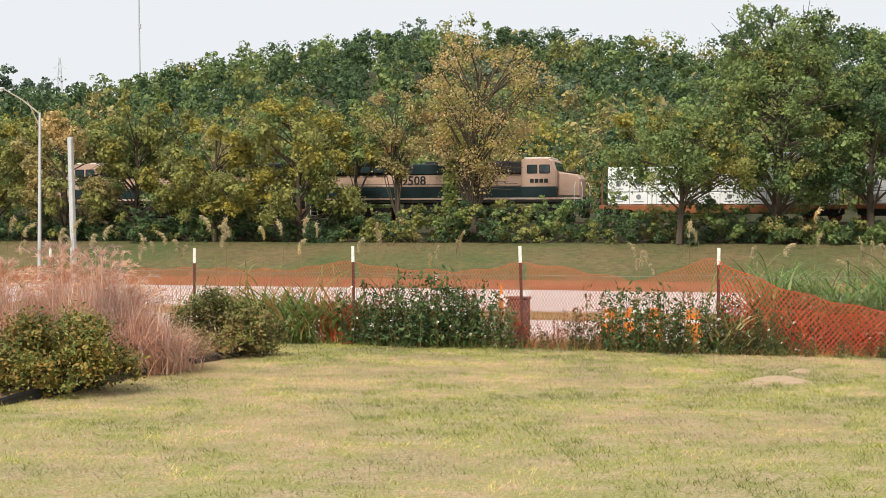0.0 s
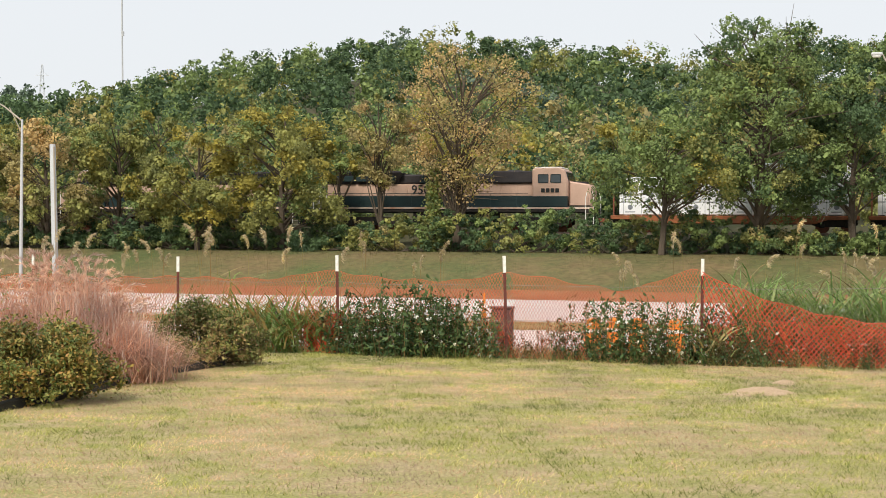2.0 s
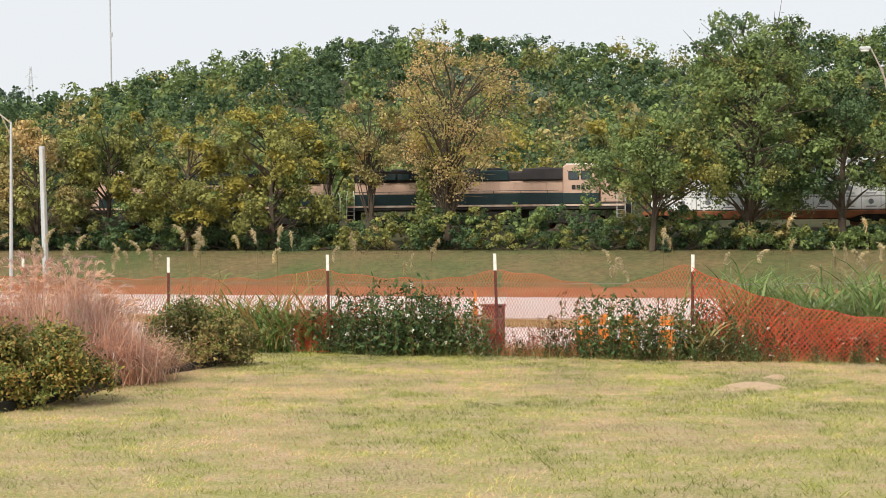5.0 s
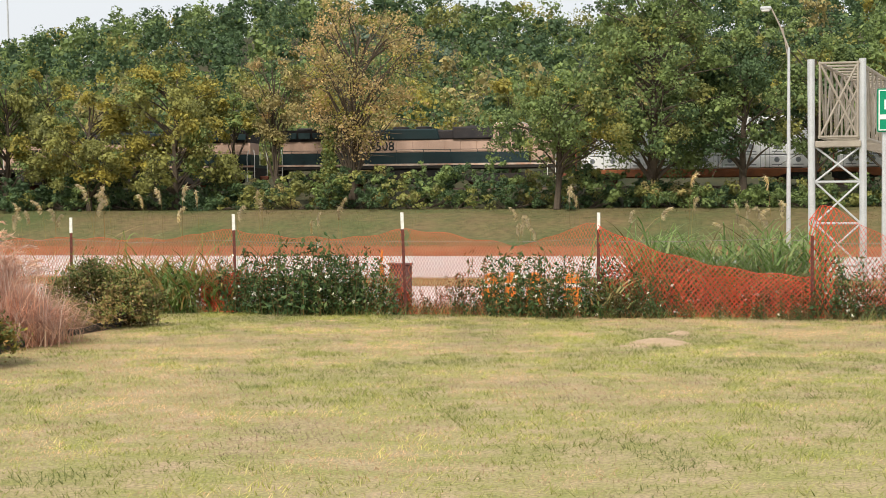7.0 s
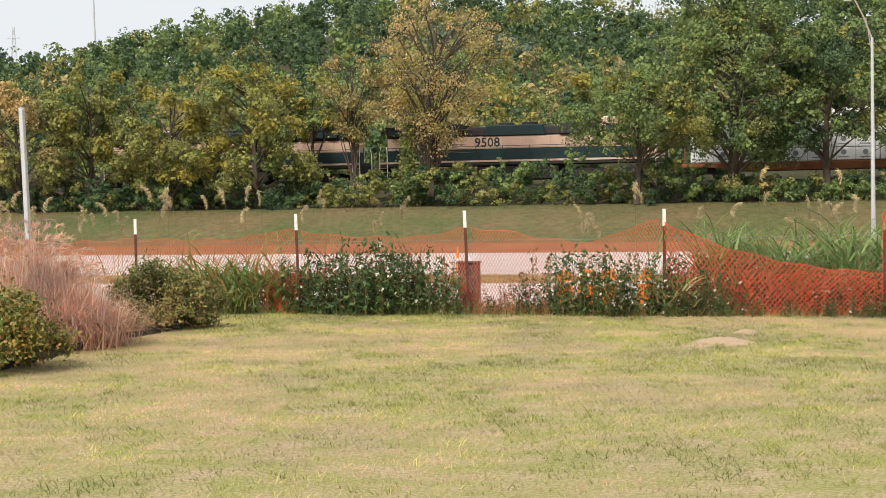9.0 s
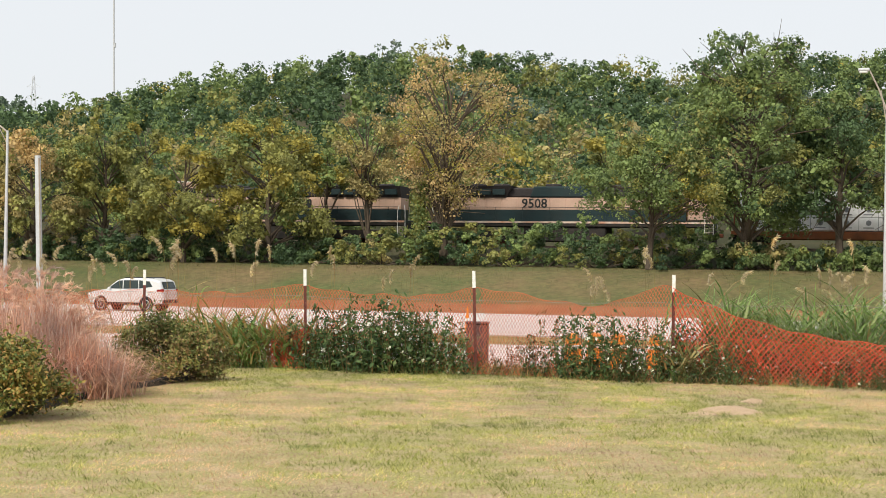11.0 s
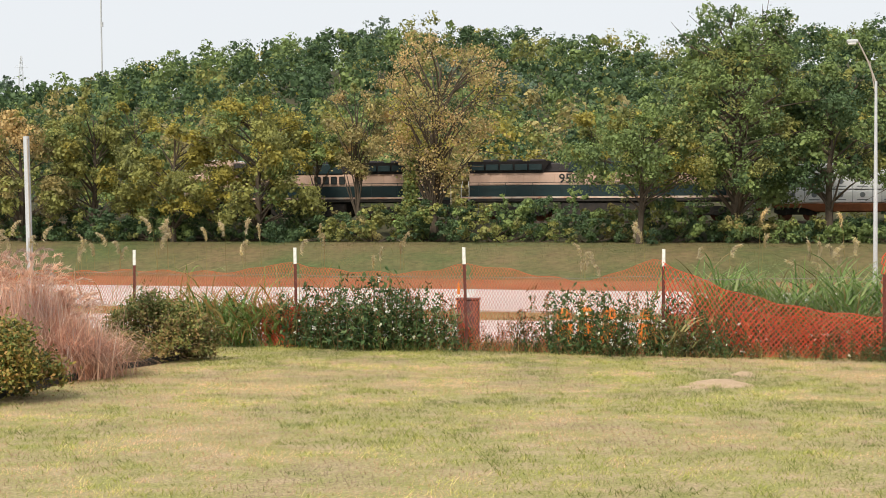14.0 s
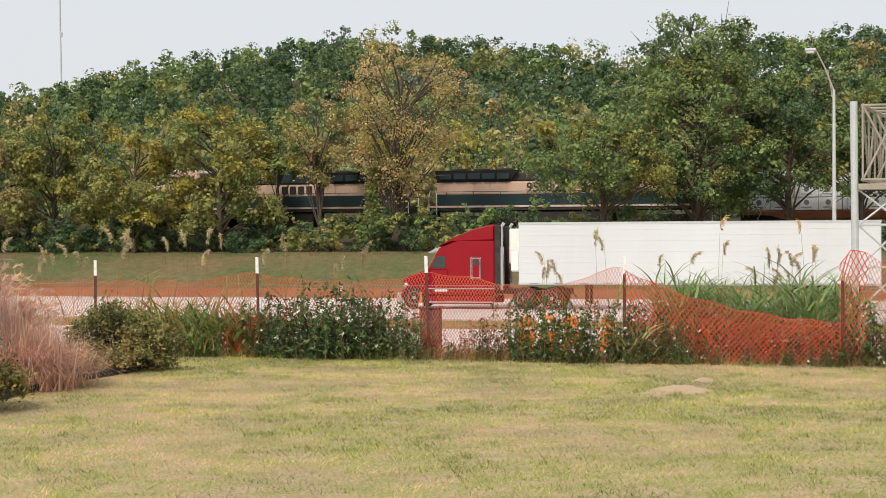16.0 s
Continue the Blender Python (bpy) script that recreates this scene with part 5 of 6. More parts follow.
def wheelset_truck(ob, x, n, r, y):
    """A wheeled truck frame under a rail car: side frame, axle boxes and wheels."""
    g = Geo()
    w = 1.75
    x0, x1 = x - w * (n - 1) / 2 - 0.7, x + w * (n - 1) / 2 + 0.7
    g.prism([(x0, 0.55), (x0 + 0.4, 0.42), (x1 - 0.4, 0.42), (x1, 0.55), (x1, 0.95), (x1 - 0.5, 1.05), (x0 + 0.5, 1.05), (x0, 0.95)], y - 0.08, y + 0.08, 0.03)
    for i in range(n):
        xx = x + w * (i - (n - 1) / 2)
        g.bbox(xx - 0.2, xx + 0.2, y - 0.17, y - 0.05, 0.36, 0.76, 0.04)
    tr = part("truck_frame", g, M_UNDER, ob)
    for i in range(n):
        for yy in (-0.78, 0.78):
            g = Geo()
            g.disc(x + w * (i - (n - 1) / 2), r, yy - 0.07, yy + 0.07, [(0.1, 0), (r * 0.6, 0.1), (r * 0.9, 0), (r, 0.1), (r, 0.8), (r + 0.03, 1.0)], 18)
            part("wheel", g, M_RUST, tr)


def build_loco(name, label, big):
    """A six-axle diesel locomotive; local x runs from its tail (0) to its nose (22.4), z from the rail top."""
    ob = new(name)
    tagged(ob, label, "locomotive", "locomotives")
    L = 22.4
    g = Geo()
    g.bbox(0.5, L - 0.45, -1.5, 1.5, 1.42, 1.62, 0.03)
    part("underframe", g, M_UNDER, ob)
    g = Geo()
    g.box(0.5, L - 0.45, -1.53, -1.502, 1.66, 1.80)
    g.box(0.5, L - 0.45, 1.502, 1.53, 1.66, 1.80)
    part("sill_stripe", g, M_STRIPE, ob, "cream and rust sill stripe")
    g = Geo()
    g.bbox(0.5, L - 0.45, -1.5, 1.5, 1.62, 1.84, 0.02)
    part("walkway", g, M_LGREEN, ob)
    # long hood in three bands of colour
    x0, x1 = 0.95, 17.3
    g = Geo()
    g.bbox(x0, x1, -1.0, 1.0, 1.84, 2.66, 0.02)
    part("hood_lower", g, M_LGREEN, ob, "dark green lower band")
    g = Geo()
    g.bbox(x0 + 0.002, x1, -1.005, 1.005, 2.66, 3.58, 0.02)
    for i in range(13):                            # door leaves and louvre frames stand a little proud
        xx = x0 + 0.5 + i * 1.22
        g.bbox(xx, xx + 1.12, -1.03, 1.03, 2.72, 3.50, 0.02)
    part("hood_upper", g, M_CREAM, ob, "cream panelled hood side")
    g = Geo()
    g.prism([(x0, 3.58), (x1, 3.58), (x1 - 0.2, 4.32), (x0 + 0.15, 4.32)], -0.95, 0.95, 0.12)
    part("hood_roof", g, M_LBLACK, ob)
    # flared radiators at the tail, dynamic brake block and fans on the roof
    g = Geo()
    g.add([(x0, -1.0, 3.55), (x0 + 5.6, -1.0, 3.55), (x0 + 6.2, -1.45, 4.42), (x0 - 0.05, -1.45, 4.42), (x0, 1.0, 3.55), (x0 + 5.6, 1.0, 3.55), (x0 + 6.2, 1.45, 4.42), (x0 - 0.05, 1.45, 4.42)],
          [(0, 1, 2, 3), (5, 4, 7, 6), (3, 2, 6, 7), (0, 4, 5, 1), (0, 3, 7, 4), (1, 5, 6, 2)])
    part("radiator", g, M_LBLACK, ob)
    for i in range(5):
        g = Geo()
        g.bbox(x0 + 0.25 + i * 1.1, x0 + 1.2 + i * 1.1, -1.36, 1.36, 3.76, 4.2, 0.02)
        part("radiator_grille", g, M_LGREEN, ob)
    g = Geo()
    g.prism([(8.4, 3.58), (13.2, 3.58), (13.0, 4.40), (8.7, 4.40)], -1.12, 1.12, 0.08)
    part("equipment_housing", g, M_LGREEN, ob)
    g = Geo()
    g.bbox(14.2, 17.3, -1.25, 1.25, 3.6, 4.52, 0.08)
    part("brake_housing", g, M_LBLACK, ob)
    for x in (2.4, 4.2, 6.0, 10.0, 11.8, 15.6):
        g = Geo()
        v = Geo().lathe([(0.62, 0), (0.62, 0.16), (0.5, 0.2)], 16)
        g.add([(p[0] + x, p[1], p[2] + 4.42) for p in v.v], v.f)
        part("fan", g, M_LBLACK, ob)
    # cab and nose
    g = Geo()
    g.prism([(17.3, 1.84), (20.0, 1.84), (20.0, 3.75), (19.75, 4.55), (19.4, 4.74), (17.55, 4.74), (17.3, 4.60)], -1.5, 1.5, 0.12)
    cab = part("cab", g, M_CREAM, ob, "cream painted cab")
    g = Geo()
    g.bbox(17.5, 19.5, -1.36, 1.36, 4.70, 4.80, 0.04)
    part("cab_roof", g, M_WHITE, cab, "pale cab roof")
    g = Geo()
    g.bbox(17.3, 20.0, -1.52, 1.52, 1.84, 2.62, 0.02)
    part("cab_lower", g, M_LGREEN, ob)
    g = Geo()
    g.prism([(20.0, 1.84), (21.7, 1.84), (21.75, 3.2), (21.5, 3.52), (20.0, 3.75)], -1.05, 1.05, 0.14)
    part("nose", g, M_CREAM, ob)
    g = Geo()
    g.box(20.2, 21.2, -0.65, 0.65, 3.62, 3.74)
    part("nose_top", g, M_LBLACK, ob)
    for xa, xb in ((17.75, 18.55), (18.7, 19.5)):
        for sy in (-1, 1):
            g = Geo()
            g.bbox(xa, xb, min(sy * 1.49, sy * 1.53), max(sy * 1.49, sy * 1.53), 3.6, 4.25, 0.05)
            part("side_window", g, M_GLASS, cab)
    g = Geo()
    g.add([(20.02, -1.2, 3.82), (20.02, 1.2, 3.82), (19.86, 1.2, 4.42), (19.86, -1.2, 4.42), (19.98, -1.2, 3.82), (19.98, 1.2, 3.82), (19.8, 1.2, 4.42), (19.8, -1.2, 4.42)],
          [(0, 1, 2, 3), (5, 4, 7, 6), (3, 2, 6, 7), (0, 4, 5, 1), (0, 3, 7, 4), (1, 5, 6, 2)])
    part("windscreen", g, M_GLASS, cab)
    # fuel tank, trucks, couplers
    g = Geo()
    g.prism([(8.0, 0.55), (8.3, 0.3), (13.9, 0.3), (14.2, 0.55), (14.2, 1.42), (8.0, 1.42)], -1.35, 1.35, 0.12)
    part("fuel_tank", g, M_UNDER, ob)
    for x in (4.6, 17.6):
        wheelset_truck(ob, x, 3, 0.53, -1.1)
        wheelset_truck(ob, x, 3, 0.53, 1.1)
    for xa, xb in ((-0.15, 0.6), (L - 0.5, L + 0.15)):
        g = Geo()
        g.bbox(xa, xb, -0.15, 0.15, 0.72, 1.0, 0.04)
        part("coupler", g, M_RUST, ob)
    for x in (0.55, L - 0.5):
        g = Geo()
        g.prism([(x - 0.06, 0.3), (x + 0.06, 0.3), (x + 0.06, 1.5), (x - 0.06, 1.5)], -1.45, 1.45, 0.02)
        part("pilot_plate", g, M_UNDER, ob)
    # steps and pale handrails at the ends, thin rail along the walkway
    for sy in (-1, 1):
        for x in (0.75, L - 0.75):
            for dx in (-0.3, 0.3):
                g = Geo()
                g.tube([(x + dx, sy * 1.5, 0.55), (x + dx, sy * 1.5, 2.5), (x + dx * 0.7, sy * 1.4, 2.95)], 0.03, 5)
                part("hand_rail", g, M_WHITE, ob, "pale curved hand rail")
            for z in (0.45, 0.75, 1.05, 1.35):
                g = Geo()
                g.box(x - 0.3, x + 0.3, min(sy * 1.5, sy * 1.2), max(sy * 1.5, sy * 1.2), z, z + 0.04)
                part("step", g, M_STEEL_D, ob)
        for i in range(8):
            x = 1.8 + i * 2.05
            g = Geo()
            g.tube([(x, sy * 1.46, 1.84), (x, sy * 1.46, 2.84)], 0.022, 4)
            part("stanchion", g, M_LGREEN, ob)
        g = Geo()
        g.tube([(1.05, sy * 1.46, 2.84), (17.0, sy * 1.46, 2.84)], 0.02, 4)
        part("walkway_rail", g, M_LGREEN, ob)
        # emblem drawn as plain bars; the road number as it is
        y0, y1 = sorted((sy * 1.034, sy * 1.048))
        if big == "mark":
            for i in range(4):
                g = Geo()
                x = 8.2 + i * 0.66
                g.bbox(x, x + 0.46, y0, y1, 2.82, 3.42, 0.06)
                part("emblem_bar", g, M_LETTER, ob)
        else:
            t = new("road_number", letters(big, 0.98, M_LETTER, "road_number"))
            t.parent = ob
            t.matrix_basis = pose(8.75, sy * 1.05, 3.11, 0, 0, 0 if sy < 0 else 180)
        for i in range(4):
            g = Geo()
            g.bbox(18.0 + i * 0.36, 18.28 + i * 0.36, min(sy * 1.512, sy * 1.528), max(sy * 1.512, sy * 1.528), 2.9, 3.2, 0.03)
            part("emblem_bar", g, M_LETTER, cab)
    return ob


def build_car(k):
    """A flat car stacked with wrapped timber packs; local x from its left end, z from the rail top."""
    ob = new("flat_car")
    tagged(ob, "rusty flat car stacked with white wrapped timber packs", "railway car", "timber cars")
    g = Geo()
    g.prism([(0.2, 0.95), (2.4, 0.9), (3.2, 0.62), (14.8, 0.62), (15.6, 0.9), (17.8, 0.95), (17.8, 1.2), (0.2, 1.2)], -1.45, 1.45, 0.04)
    part("deck", g, M_RUST_O, ob, "rusty orange-brown deck")
    for x in (1.9, 16.1):
        wheelset_truck(ob, x, 2, 0.45, -1.0)
    W0, H0, N = 3.28, 0.93, 5
    for row in range(4):
        for c in range(N):
            if row == 3 and (c + k) % 5 not in (3, 4):
                continue
            x, z = 0.8 + c * W0, 1.21 + row * H0
            g = Geo()
            for y0, y1 in ((-1.3, -0.02), (0.02, 1.3)):
                g.bbox(x + 0.02, x + W0 - 0.02, y0, y1, z + 0.05, z + H0, 0.035)
            for dx in (0.5, 1.6, 2.7):                # bearers between the layers
                g.box(x + dx, x + dx + 0.09, -1.28, 1.28, z, z + 0.05)
            pk = part("timber_pack", g, M_WRAP, ob)
            for dx in (0.82, 2.30):
                g = Geo()
                g.disc(x + dx, z + 0.60, -1.308, -1.298, [(0.12, 0.0), (0.19, 0.0), (0.19, 1.0), (0.12, 1.0)], 14)
                g.box(x + dx - 0.05, x + dx + 0.05, -1.308, -1.298, z + 0.42, z + 0.76)
                part("emblem", g, M_MARK, pk)
                g = Geo()
                g.box(x + dx - 0.36, x + dx + 0.36, -1.308, -1.298, z + 0.22, z + 0.29)
                part("marking_bar", g, M_MARK, pk)
            for dx in (0.3, 1.62, 2.95):
                g = Geo()
                g.box(x + dx, x + dx + 0.03, -1.309, -1.297, z + 0.05, z + H0)
                part("strap", g, M_MARK, pk)
    for x in (0.42, 17.58):                           # end stakes and ladder
        g = Geo()
        g.box(x - 0.05, x + 0.05, -1.4, -1.3, 0.9, 3.2 if x < 1 else 1.9)
        part("end_post", g, M_RUST, ob)
    return ob


# ---- vehicles ----
def wheel(ob, x, z, r, y0, y1, nm="wheel", rim=0.58, rim_mat=None, side=-1):
    g = Geo()
    g.disc(x, z, y0, y1, [(r * rim, 0), (r * 0.86, 0), (r, 0.14), (r, 0.86), (r * 0.86, 1), (r * rim, 1)], 24)
    w = part(nm, g, M_RUBBER, ob)
    g = Geo()
    e = y0 if side < 0 else y1
    d = 0.012 * side
    g.disc(x, z, e + d, e - d * 9, [(0.02, 0.1), (r * 0.16, 0.0), (r * 0.2, 0.35), (r * 0.5, 0.45), (r * 0.56, 0.05), (r * (rim + 0.02), 0.0), (r * (rim + 0.02), 1.0)], 20)
    part("rim", g, rim_mat or M_CHROME, w)
    return w


def build_truck():
    """Tractor with sleeper and box trailer; nose at x = 0, tail at x = 22, camera side at -y."""
    ob = new("tractor_trailer")
    tagged(ob, "red sleeper tractor pulling a long white box trailer", "truck")
    g = Geo()
    g.prism([(0.35, 0.95), (0.25, 1.15), (0.28, 1.42), (0.55, 1.56), (1.46, 1.83), (1.60, 1.83), (1.60, 0.80), (1.42, 0.62), (1.36, 0.95), (1.1, 1.14), (0.7, 1.12), (0.42, 0.95)], -1.02, 1.02, 0.10)
    part("hood", g, M_RED, ob, "sloping red hood")
    for sy in (-1, 1):
        g = Geo()
        pts = [(0.85 + 0.66 * math.cos(t), 0.52 + 0.64 * math.sin(t)) for t in np.linspace(-0.15, math.pi + 0.05, 12)]
        inn = [(0.85 + 0.55 * math.cos(t), 0.52 + 0.53 * math.sin(t)) for t in np.linspace(math.pi + 0.05, -0.15, 12)]
        y = sorted((sy * 0.78, sy * 1.2))
        v = Geo()
        n = len(pts)
        for i in range(n - 1):
            a, b, c, d = pts[i], pts[i + 1], inn[n - 2 - i], inn[n - 1 - i]
            v.prism([a, b, c, d], y[0], y[1])
        part("fender", v, M_RED, ob)
        g = Geo()
        g.bbox(0.30, 0.56, min(sy * 0.7, sy * 1.03), max(sy * 0.7, sy * 1.03), 1.02, 1.26, 0.05)
        part("headlight", g, M_LENS, ob)
    g = Geo()
    g.bbox(0.0, 0.32, -1.2, 1.2, 0.32, 0.78, 0.08)
    part("bumper", g, M_CHROME, ob, "bright metal bumper")
    g = Geo()
    g.bbox(0.2, 0.3, -0.6, 0.6, 0.8, 1.4, 0.04)
    part("grille", g, M_CHROME, ob)
    # cab, sleeper, roof fairing
    g = Geo()
    g.prism([(1.5, 0.62), (4.72, 0.62), (4.72, 3.2), (3.0, 3.2), (2.7, 3.12), (2.05, 2.86), (1.5, 1.84)], -1.2, 1.2, 0.08)
    cab = part("cab", g, M_RED, ob, "glossy red cab and sleeper")
    g = Geo()
    g.prism([(2.02, 2.90), (2.6, 3.14), (4.70, 3.22), (4.70, 3.93), (4.55, 3.95), (3.6, 3.72), (2.6, 3.28)], -1.1, 1.1, 0.10)
    part("roof_fairing", g, M_RED, ob)
    g = Geo()
    g.prism([(1.50, 1.90), (1.58, 1.90), (2.07, 2.80), (1.99, 2.80)], -1.0, 1.0, 0.0)
    part("windscreen", g, M_GLASS, cab)
    g = Geo()
    g.prism([(1.44, 2.62), (1.86, 2.86), (2.1, 2.9), (2.06, 2.78), (1.84, 2.70)], -1.0, 1.0, 0.0)
    part("sun_visor", g, M_CHROME, cab)
    for sy in (-1, 1):
        y0, y1 = sorted((sy * 1.19, sy * 1.212))
        g = Geo()
        g.prism([(1.72, 1.92), (2.34, 1.92), (2.36, 2.42), (2.28, 2.48), (1.98, 2.46), (1.80, 2.2)], y0, y1)
        part("side_window", g, M_GLASS, cab)
        g = Geo()
        g.bbox(3.58, 4.10, y0 - 0.004, y1 + 0.002, 1.40, 2.44, 0.05)
        fr = part("bunk_door", g, M_CHROME, cab)
        g = Geo()
        g.bbox(3.62, 4.06, y0 - 0.010, y1 + 0.008, 1.44, 2.40, 0.05)
        part("bunk_panel", g, M_RED, fr)
        g = Geo()
        g.bbox(3.68, 4.02, y0 - 0.016, y1 + 0.014, 2.0, 2.34, 0.05)
        part("bunk_window", g, M_GLASS, fr)
        g = Geo()
        g.bbox(1.62, 2.50, y0, y1, 0.98, 1.86, 0.05)
        part("door", g, M_RED, cab)
        g = Geo()
        g.box(1.5, 4.72, y0 - 0.004, y1 + 0.004, 0.93, 0.985)
        part("trim_strip", g, M_CHROME, cab)
        g = Geo()
        g.bbox(1.52, 4.7, min(sy * 1.06, sy * 1.24), max(sy * 1.06, sy * 1.24), 0.24, 0.60, 0.05)
        part("side_skirt", g, M_RED, ob)
        g = Geo()
        g.box(1.55, 4.65, min(sy * 1.235, sy * 1.25), max(sy * 1.235, sy * 1.25), 0.30, 0.36)
        part("step_strip", g, M_CHROME, ob)
        g = Geo()
        g.bbox(1.86, 2.46, min(sy * 1.205, sy * 1.222), max(sy * 1.205, sy * 1.222), 0.82, 0.92, 0.02)
        part("marking_bar", g, M_WHITE, cab)
        g = Geo()
        g.bbox(1.42, 1.60, min(sy * 1.28, sy * 1.48), max(sy * 1.28, sy * 1.48), 1.95, 2.42, 0.05)
        part("mirror", g, M_CHROME, cab)
        g = Geo()
        g.tube([(5.02, sy * 1.02, 0.9), (5.02, sy * 1.02, 2.9)], 0.13, 12)
        g.tube([(5.02, sy * 1.02, 2.9), (5.02, sy * 1.02, 3.85), (5.14, sy * 1.02, 4.02)], 0.075, 10)
        part("exhaust_stack", g, M_CHROME, ob)
    for y in (-1.18, 0.95):
        g = Geo()
        g.bbox(4.72, 5.0, y, y + 0.23, 0.9, 3.9, 0.03)
        part("side_extender", g, M_UNDER, ob)
    g = Geo()
    g.bbox(1.4, 8.2, -0.45, 0.45, 0.7, 0.95, 0.03)
    part("chassis", g, M_UNDER, ob)
    for sy in (-1, 1):
        y0, y1 = sorted((sy * 0.88, sy * 1.2))
        wheel(ob, 0.85, 0.52, 0.52, y0, y1, side=sy)
        for x in (6.1, 7.4):
            y0, y1 = sorted((sy * 0.62, sy * 1.22))
            wheel(ob, x, 0.52, 0.52, y0, y1, side=sy)
        for x in (18.9, 20.2):
            y0, y1 = sorted((sy * 0.62, sy * 1.22))
            wheel(ob, x, 0.52, 0.52, y0, y1, side=sy)
    # trailer
    g = Geo()
    g.bbox(5.88, 22.0, -1.29, 1.29, 1.16, 4.03, 0.04)
    tr = part("trailer_box", g, M_TRAILER, ob, "long white box trailer")
    rib = Geo()
    rib.prism([(5.95, 0.0), (21.95, 0.0), (21.95, 0.05), (5.95, 0.05)], -1.295, -1.289, 0.002)
    me = rib.mesh("rib", M_TRAILER)
    for i in range(10):
        o = new("rib", me)
        o.parent = tr
        o.location = (0, 0, 1.42 + i * 0.25)
    for z in (1.16, 3.93):
        g = Geo()
        g.box(5.87, 22.01, -1.305, -1.288, z, z + 0.10)
        g.box(5.87, 22.01, 1.288, 1.305, z, z + 0.10)
        part("edge_rail", g, M_STEEL, tr)
    g = Geo()
    for i in range(14):
        g.box(6.4 + i * 1.15, 6.4 + i * 1.15 + 0.4, -1.312, -1.305, 1.18, 1.23)
    part("reflective_tape", g, M_MARK, tr)
    g = Geo()
    g.bbox(5.35, 5.88, -0.85, 0.85, 2.1, 3.75, 0.06)
    part("cooling_unit", g, M_WHITE, tr)
    g = Geo()
    g.bbox(5.5, 5.9, -1.25, -1.0, 1.75, 2.7, 0.06)
    part("side_box", g, M_WHITE, tr)
    g = Geo()
    g.bbox(18.2, 21.2, -0.6, 0.6, 0.75, 1.16, 0.03)
    part("bogie", g, M_UNDER, ob)
    for sy in (-0.72, 0.72):
        g = Geo()
        g.bbox(8.9, 9.05, sy - 0.08, sy + 0.08, 0.2, 1.16, 0.02)
        part("landing_leg", g, M_UNDER, ob)
    return ob


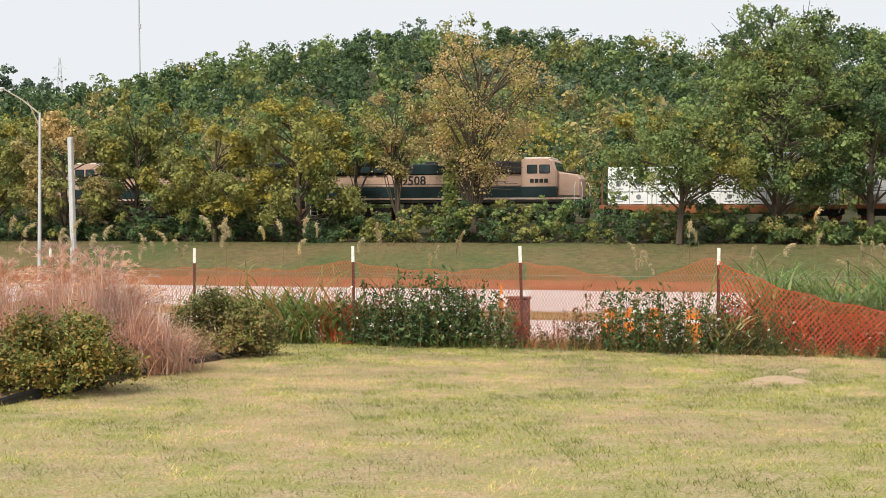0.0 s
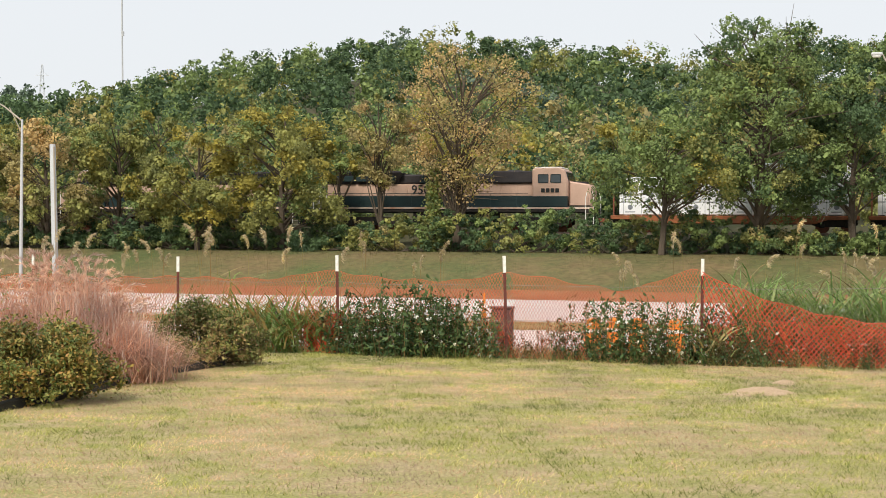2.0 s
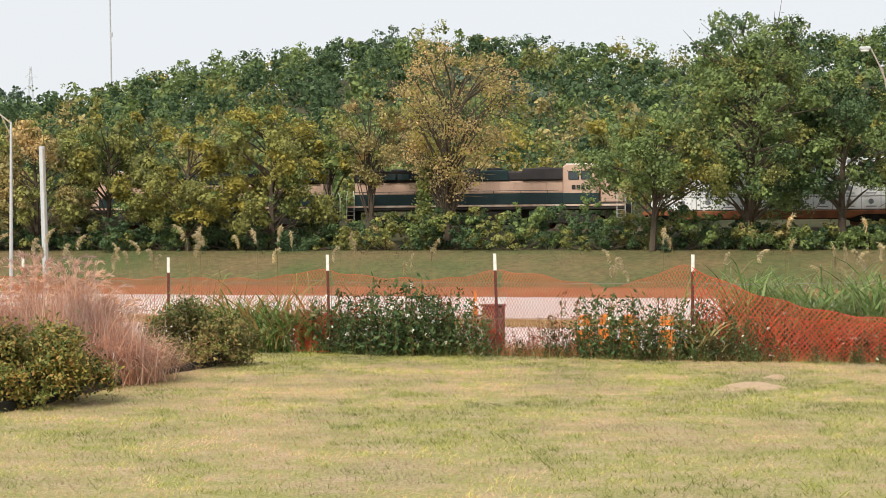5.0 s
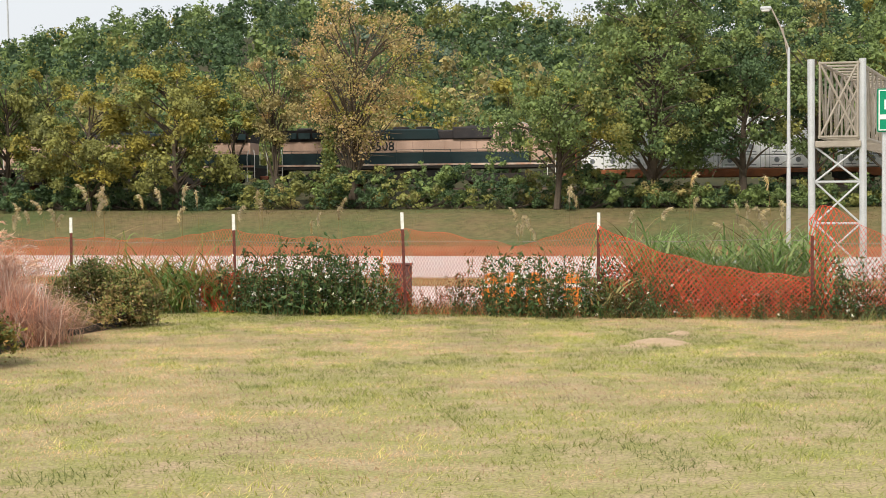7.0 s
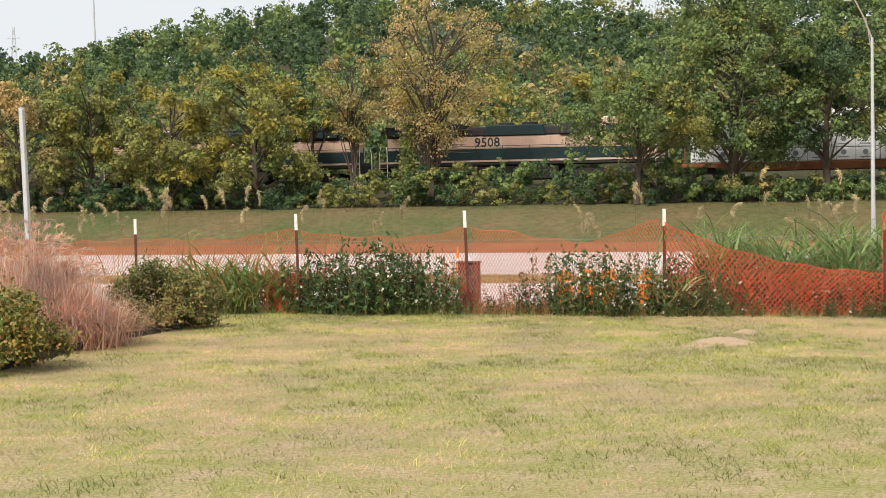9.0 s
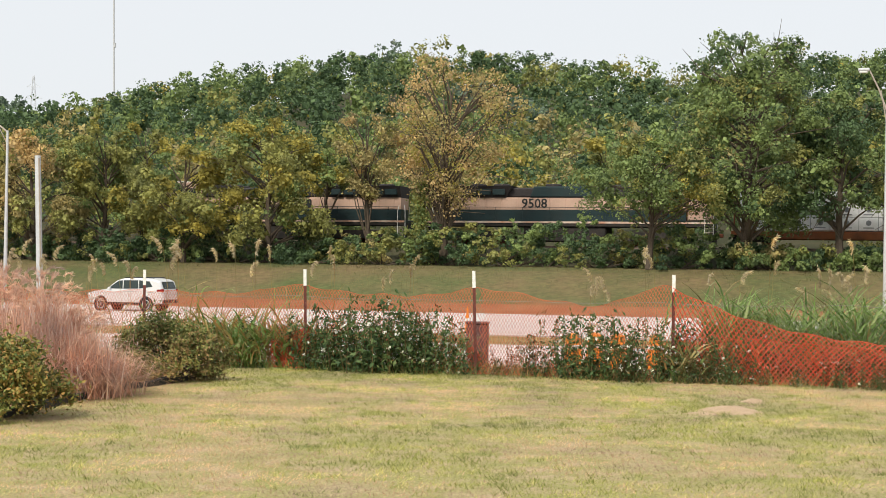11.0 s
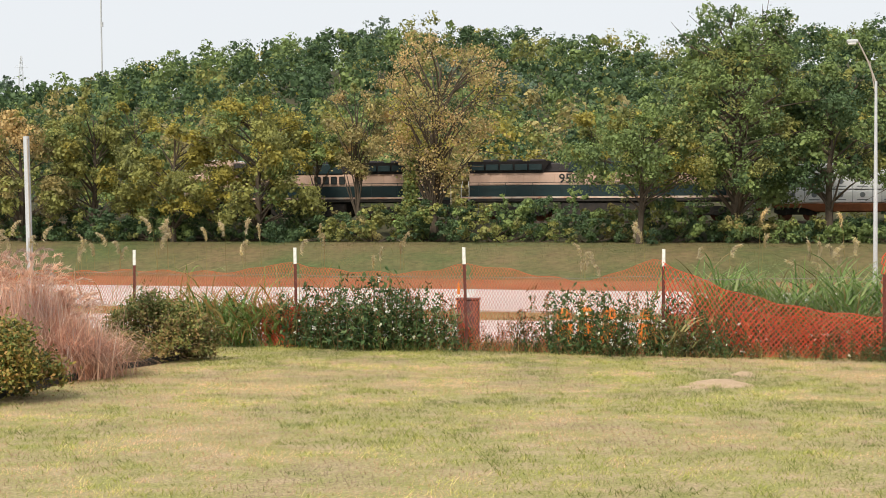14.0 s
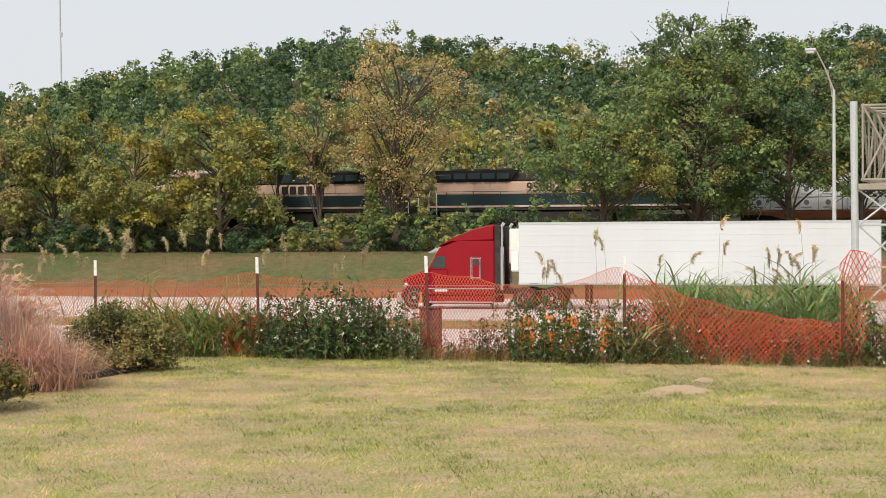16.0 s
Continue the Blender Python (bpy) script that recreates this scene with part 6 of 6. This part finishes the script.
def build_suv():
    """A sport utility car; nose at x = 0, tail at x = 4.9."""
    ob = new("suv")
    tagged(ob, "silver sport utility car driving past", "car")
    g = Geo()
    g.prism([(0.14, 0.42), (0.04, 0.55), (0.02, 0.72), (0.10, 0.88), (0.32, 0.99), (0.75, 1.07), (1.22, 1.13), (1.62, 1.40), (1.95, 1.60), (2.35, 1.70), (3.0, 1.73), (3.8, 1.72), (4.35, 1.67), (4.66, 1.56), (4.78, 1.25), (4.86, 1.02), (4.88, 0.70), (4.8, 0.42), (4.25, 0.36), (0.5, 0.36)], -0.93, 0.93, 0.10)
    body = part("body", g, M_SILVER, ob)
    for sy in (-1, 1):
        y0, y1 = sorted((sy * 0.915, sy * 0.94))
        for p in ([(1.36, 1.16), (2.30, 1.16), (2.32, 1.60), (2.05, 1.57)], [(2.36, 1.16), (3.32, 1.18), (3.30, 1.61), (2.38, 1.60)], [(3.37, 1.18), (4.22, 1.28), (4.02, 1.56), (3.36, 1.61)]):
            g = Geo()
            g.prism(p, y0, y1)
            part("side_window", g, M_GLASS, body)
        for x in (0.92, 3.82):
            g = Geo()
            g.disc(x, 0.36, min(sy * 0.93, sy * 0.945), max(sy * 0.93, sy * 0.945), [(0.43, 0), (0.43, 1)], 20)
            part("wheel_arch", g, M_BLACK, body)
            y2, y3 = sorted((sy * 0.74, sy * 0.955))
            wheel(ob, x, 0.36, 0.36, y2, y3, side=sy, rim=0.66)
        g = Geo()
        g.bbox(0.5, 4.3, min(sy * 0.92, sy * 0.945), max(sy * 0.92, sy * 0.945), 0.34, 0.46, 0.03)
        part("sill", g, M_BLACK, body)
        g = Geo()
        g.bbox(4.45, 4.86, min(sy * 0.72, sy * 0.94), max(sy * 0.72, sy * 0.94), 1.0, 1.18, 0.04)
        part("tail_light", g, M_TAIL, body)
        g = Geo()
        g.bbox(0.04, 0.5, min(sy * 0.68, sy * 0.94), max(sy * 0.68, sy * 0.94), 0.78, 0.92, 0.04)
        part("headlight", g, M_LENS, body)
        g = Geo()
        g.tube([(2.3, sy * 0.72, 1.70), (2.4, sy * 0.72, 1.75), (4.1, sy * 0.72, 1.75), (4.2, sy * 0.72, 1.70)], 0.022, 6)
        part("roof_rail", g, M_BLACK, body)
        g = Geo()
        g.bbox(1.42, 1.58, min(sy * 0.94, sy * 1.1), max(sy * 0.94, sy * 1.1), 1.1, 1.25, 0.03)
        part("mirror", g, M_SILVER, body)
    g = Geo()
    g.add([(1.33, -0.72, 1.16), (1.33, 0.72, 1.16), (1.93, 0.68, 1.58), (1.93, -0.68, 1.58), (1.30, -0.72, 1.18), (1.30, 0.72, 1.18), (1.90, 0.68, 1.60), (1.90, -0.68, 1.60)],
          [(0, 1, 2, 3), (5, 4, 7, 6), (3, 2, 6, 7), (0, 4, 5, 1), (0, 3, 7, 4), (1, 5, 6, 2)])
    part("windscreen", g, M_GLASS, body)
    g = Geo()
    g.add([(4.64, -0.7, 1.54), (4.64, 0.7, 1.54), (4.82, 0.72, 1.18), (4.82, -0.72, 1.18), (4.67, -0.7, 1.55), (4.67, 0.7, 1.55), (4.85, 0.72, 1.19), (4.85, -0.72, 1.19)],
          [(0, 1, 2, 3), (5, 4, 7, 6), (3, 2, 6, 7), (0, 4, 5, 1), (0, 3, 7, 4), (1, 5, 6, 2)])
    part("rear_window", g, M_GLASS, body)
    g = Geo()
    g.bbox(4.70, 4.92, -0.85, 0.85, 0.42, 0.62, 0.04)
    part("rear_bumper", g, M_BLACK, body)
    ob.scale = (0.93, 1.0, 1.04)
    return ob


build_gantry()
build_street_lamp(-53.4, 86.0, 9.9, -2.7, 1.6, "tall street lamp with its arm over the road")
build_street_lamp(1.4, 86.0, 10.45, -0.95, 2.2, "tall street lamp with a steep arm")
build_square_pole()
build_works()
build_skyline()
build_track()
lead = build_loco("locomotive", "cream and dark green diesel locomotive, rolling slowly", "9508")
second = build_loco("locomotive", "second cream and dark green diesel locomotive, coupled behind", "mark")
cars = [build_car(k) for k in range(3)]
truck = build_truck()
suv = build_suv()


def motions():
    """The train creeps to the right until it stands; a car and a truck drive past to the left."""
    def train(ob, off, turn=0.0):
        walk(ob, [(t, along(NOSE_0 + off + SPEED * min(t, 15.2), RAIL_S, RAIL_Z, turn)) for t in (0.0, 5.0, 10.0, 15.2, 15.25, 16.0)])
    NOSE_0, SPEED = -21.4, 1.035
    train(lead, -22.4)
    train(second, -23.1, 180.0)
    for k, car in enumerate(cars):
        train(car, 0.6 + 18.2 * k)
    walk(suv, [(t, along(-34.85 - 28.1 * (t - 10.8), 74.3, -1.2)) for t in (0.0, 4.0, 8.0, 12.0, 16.0)])
    walk(truck, [(t, along(-18.87 + 28.0 * max(0.0, 15.19 - t), 69.4, -1.2)) for t in (0.0, 5.0, 10.0, 12.0, 14.0, 14.5, 15.0, 15.1, 15.2, 15.3, 16.0)])


motions()
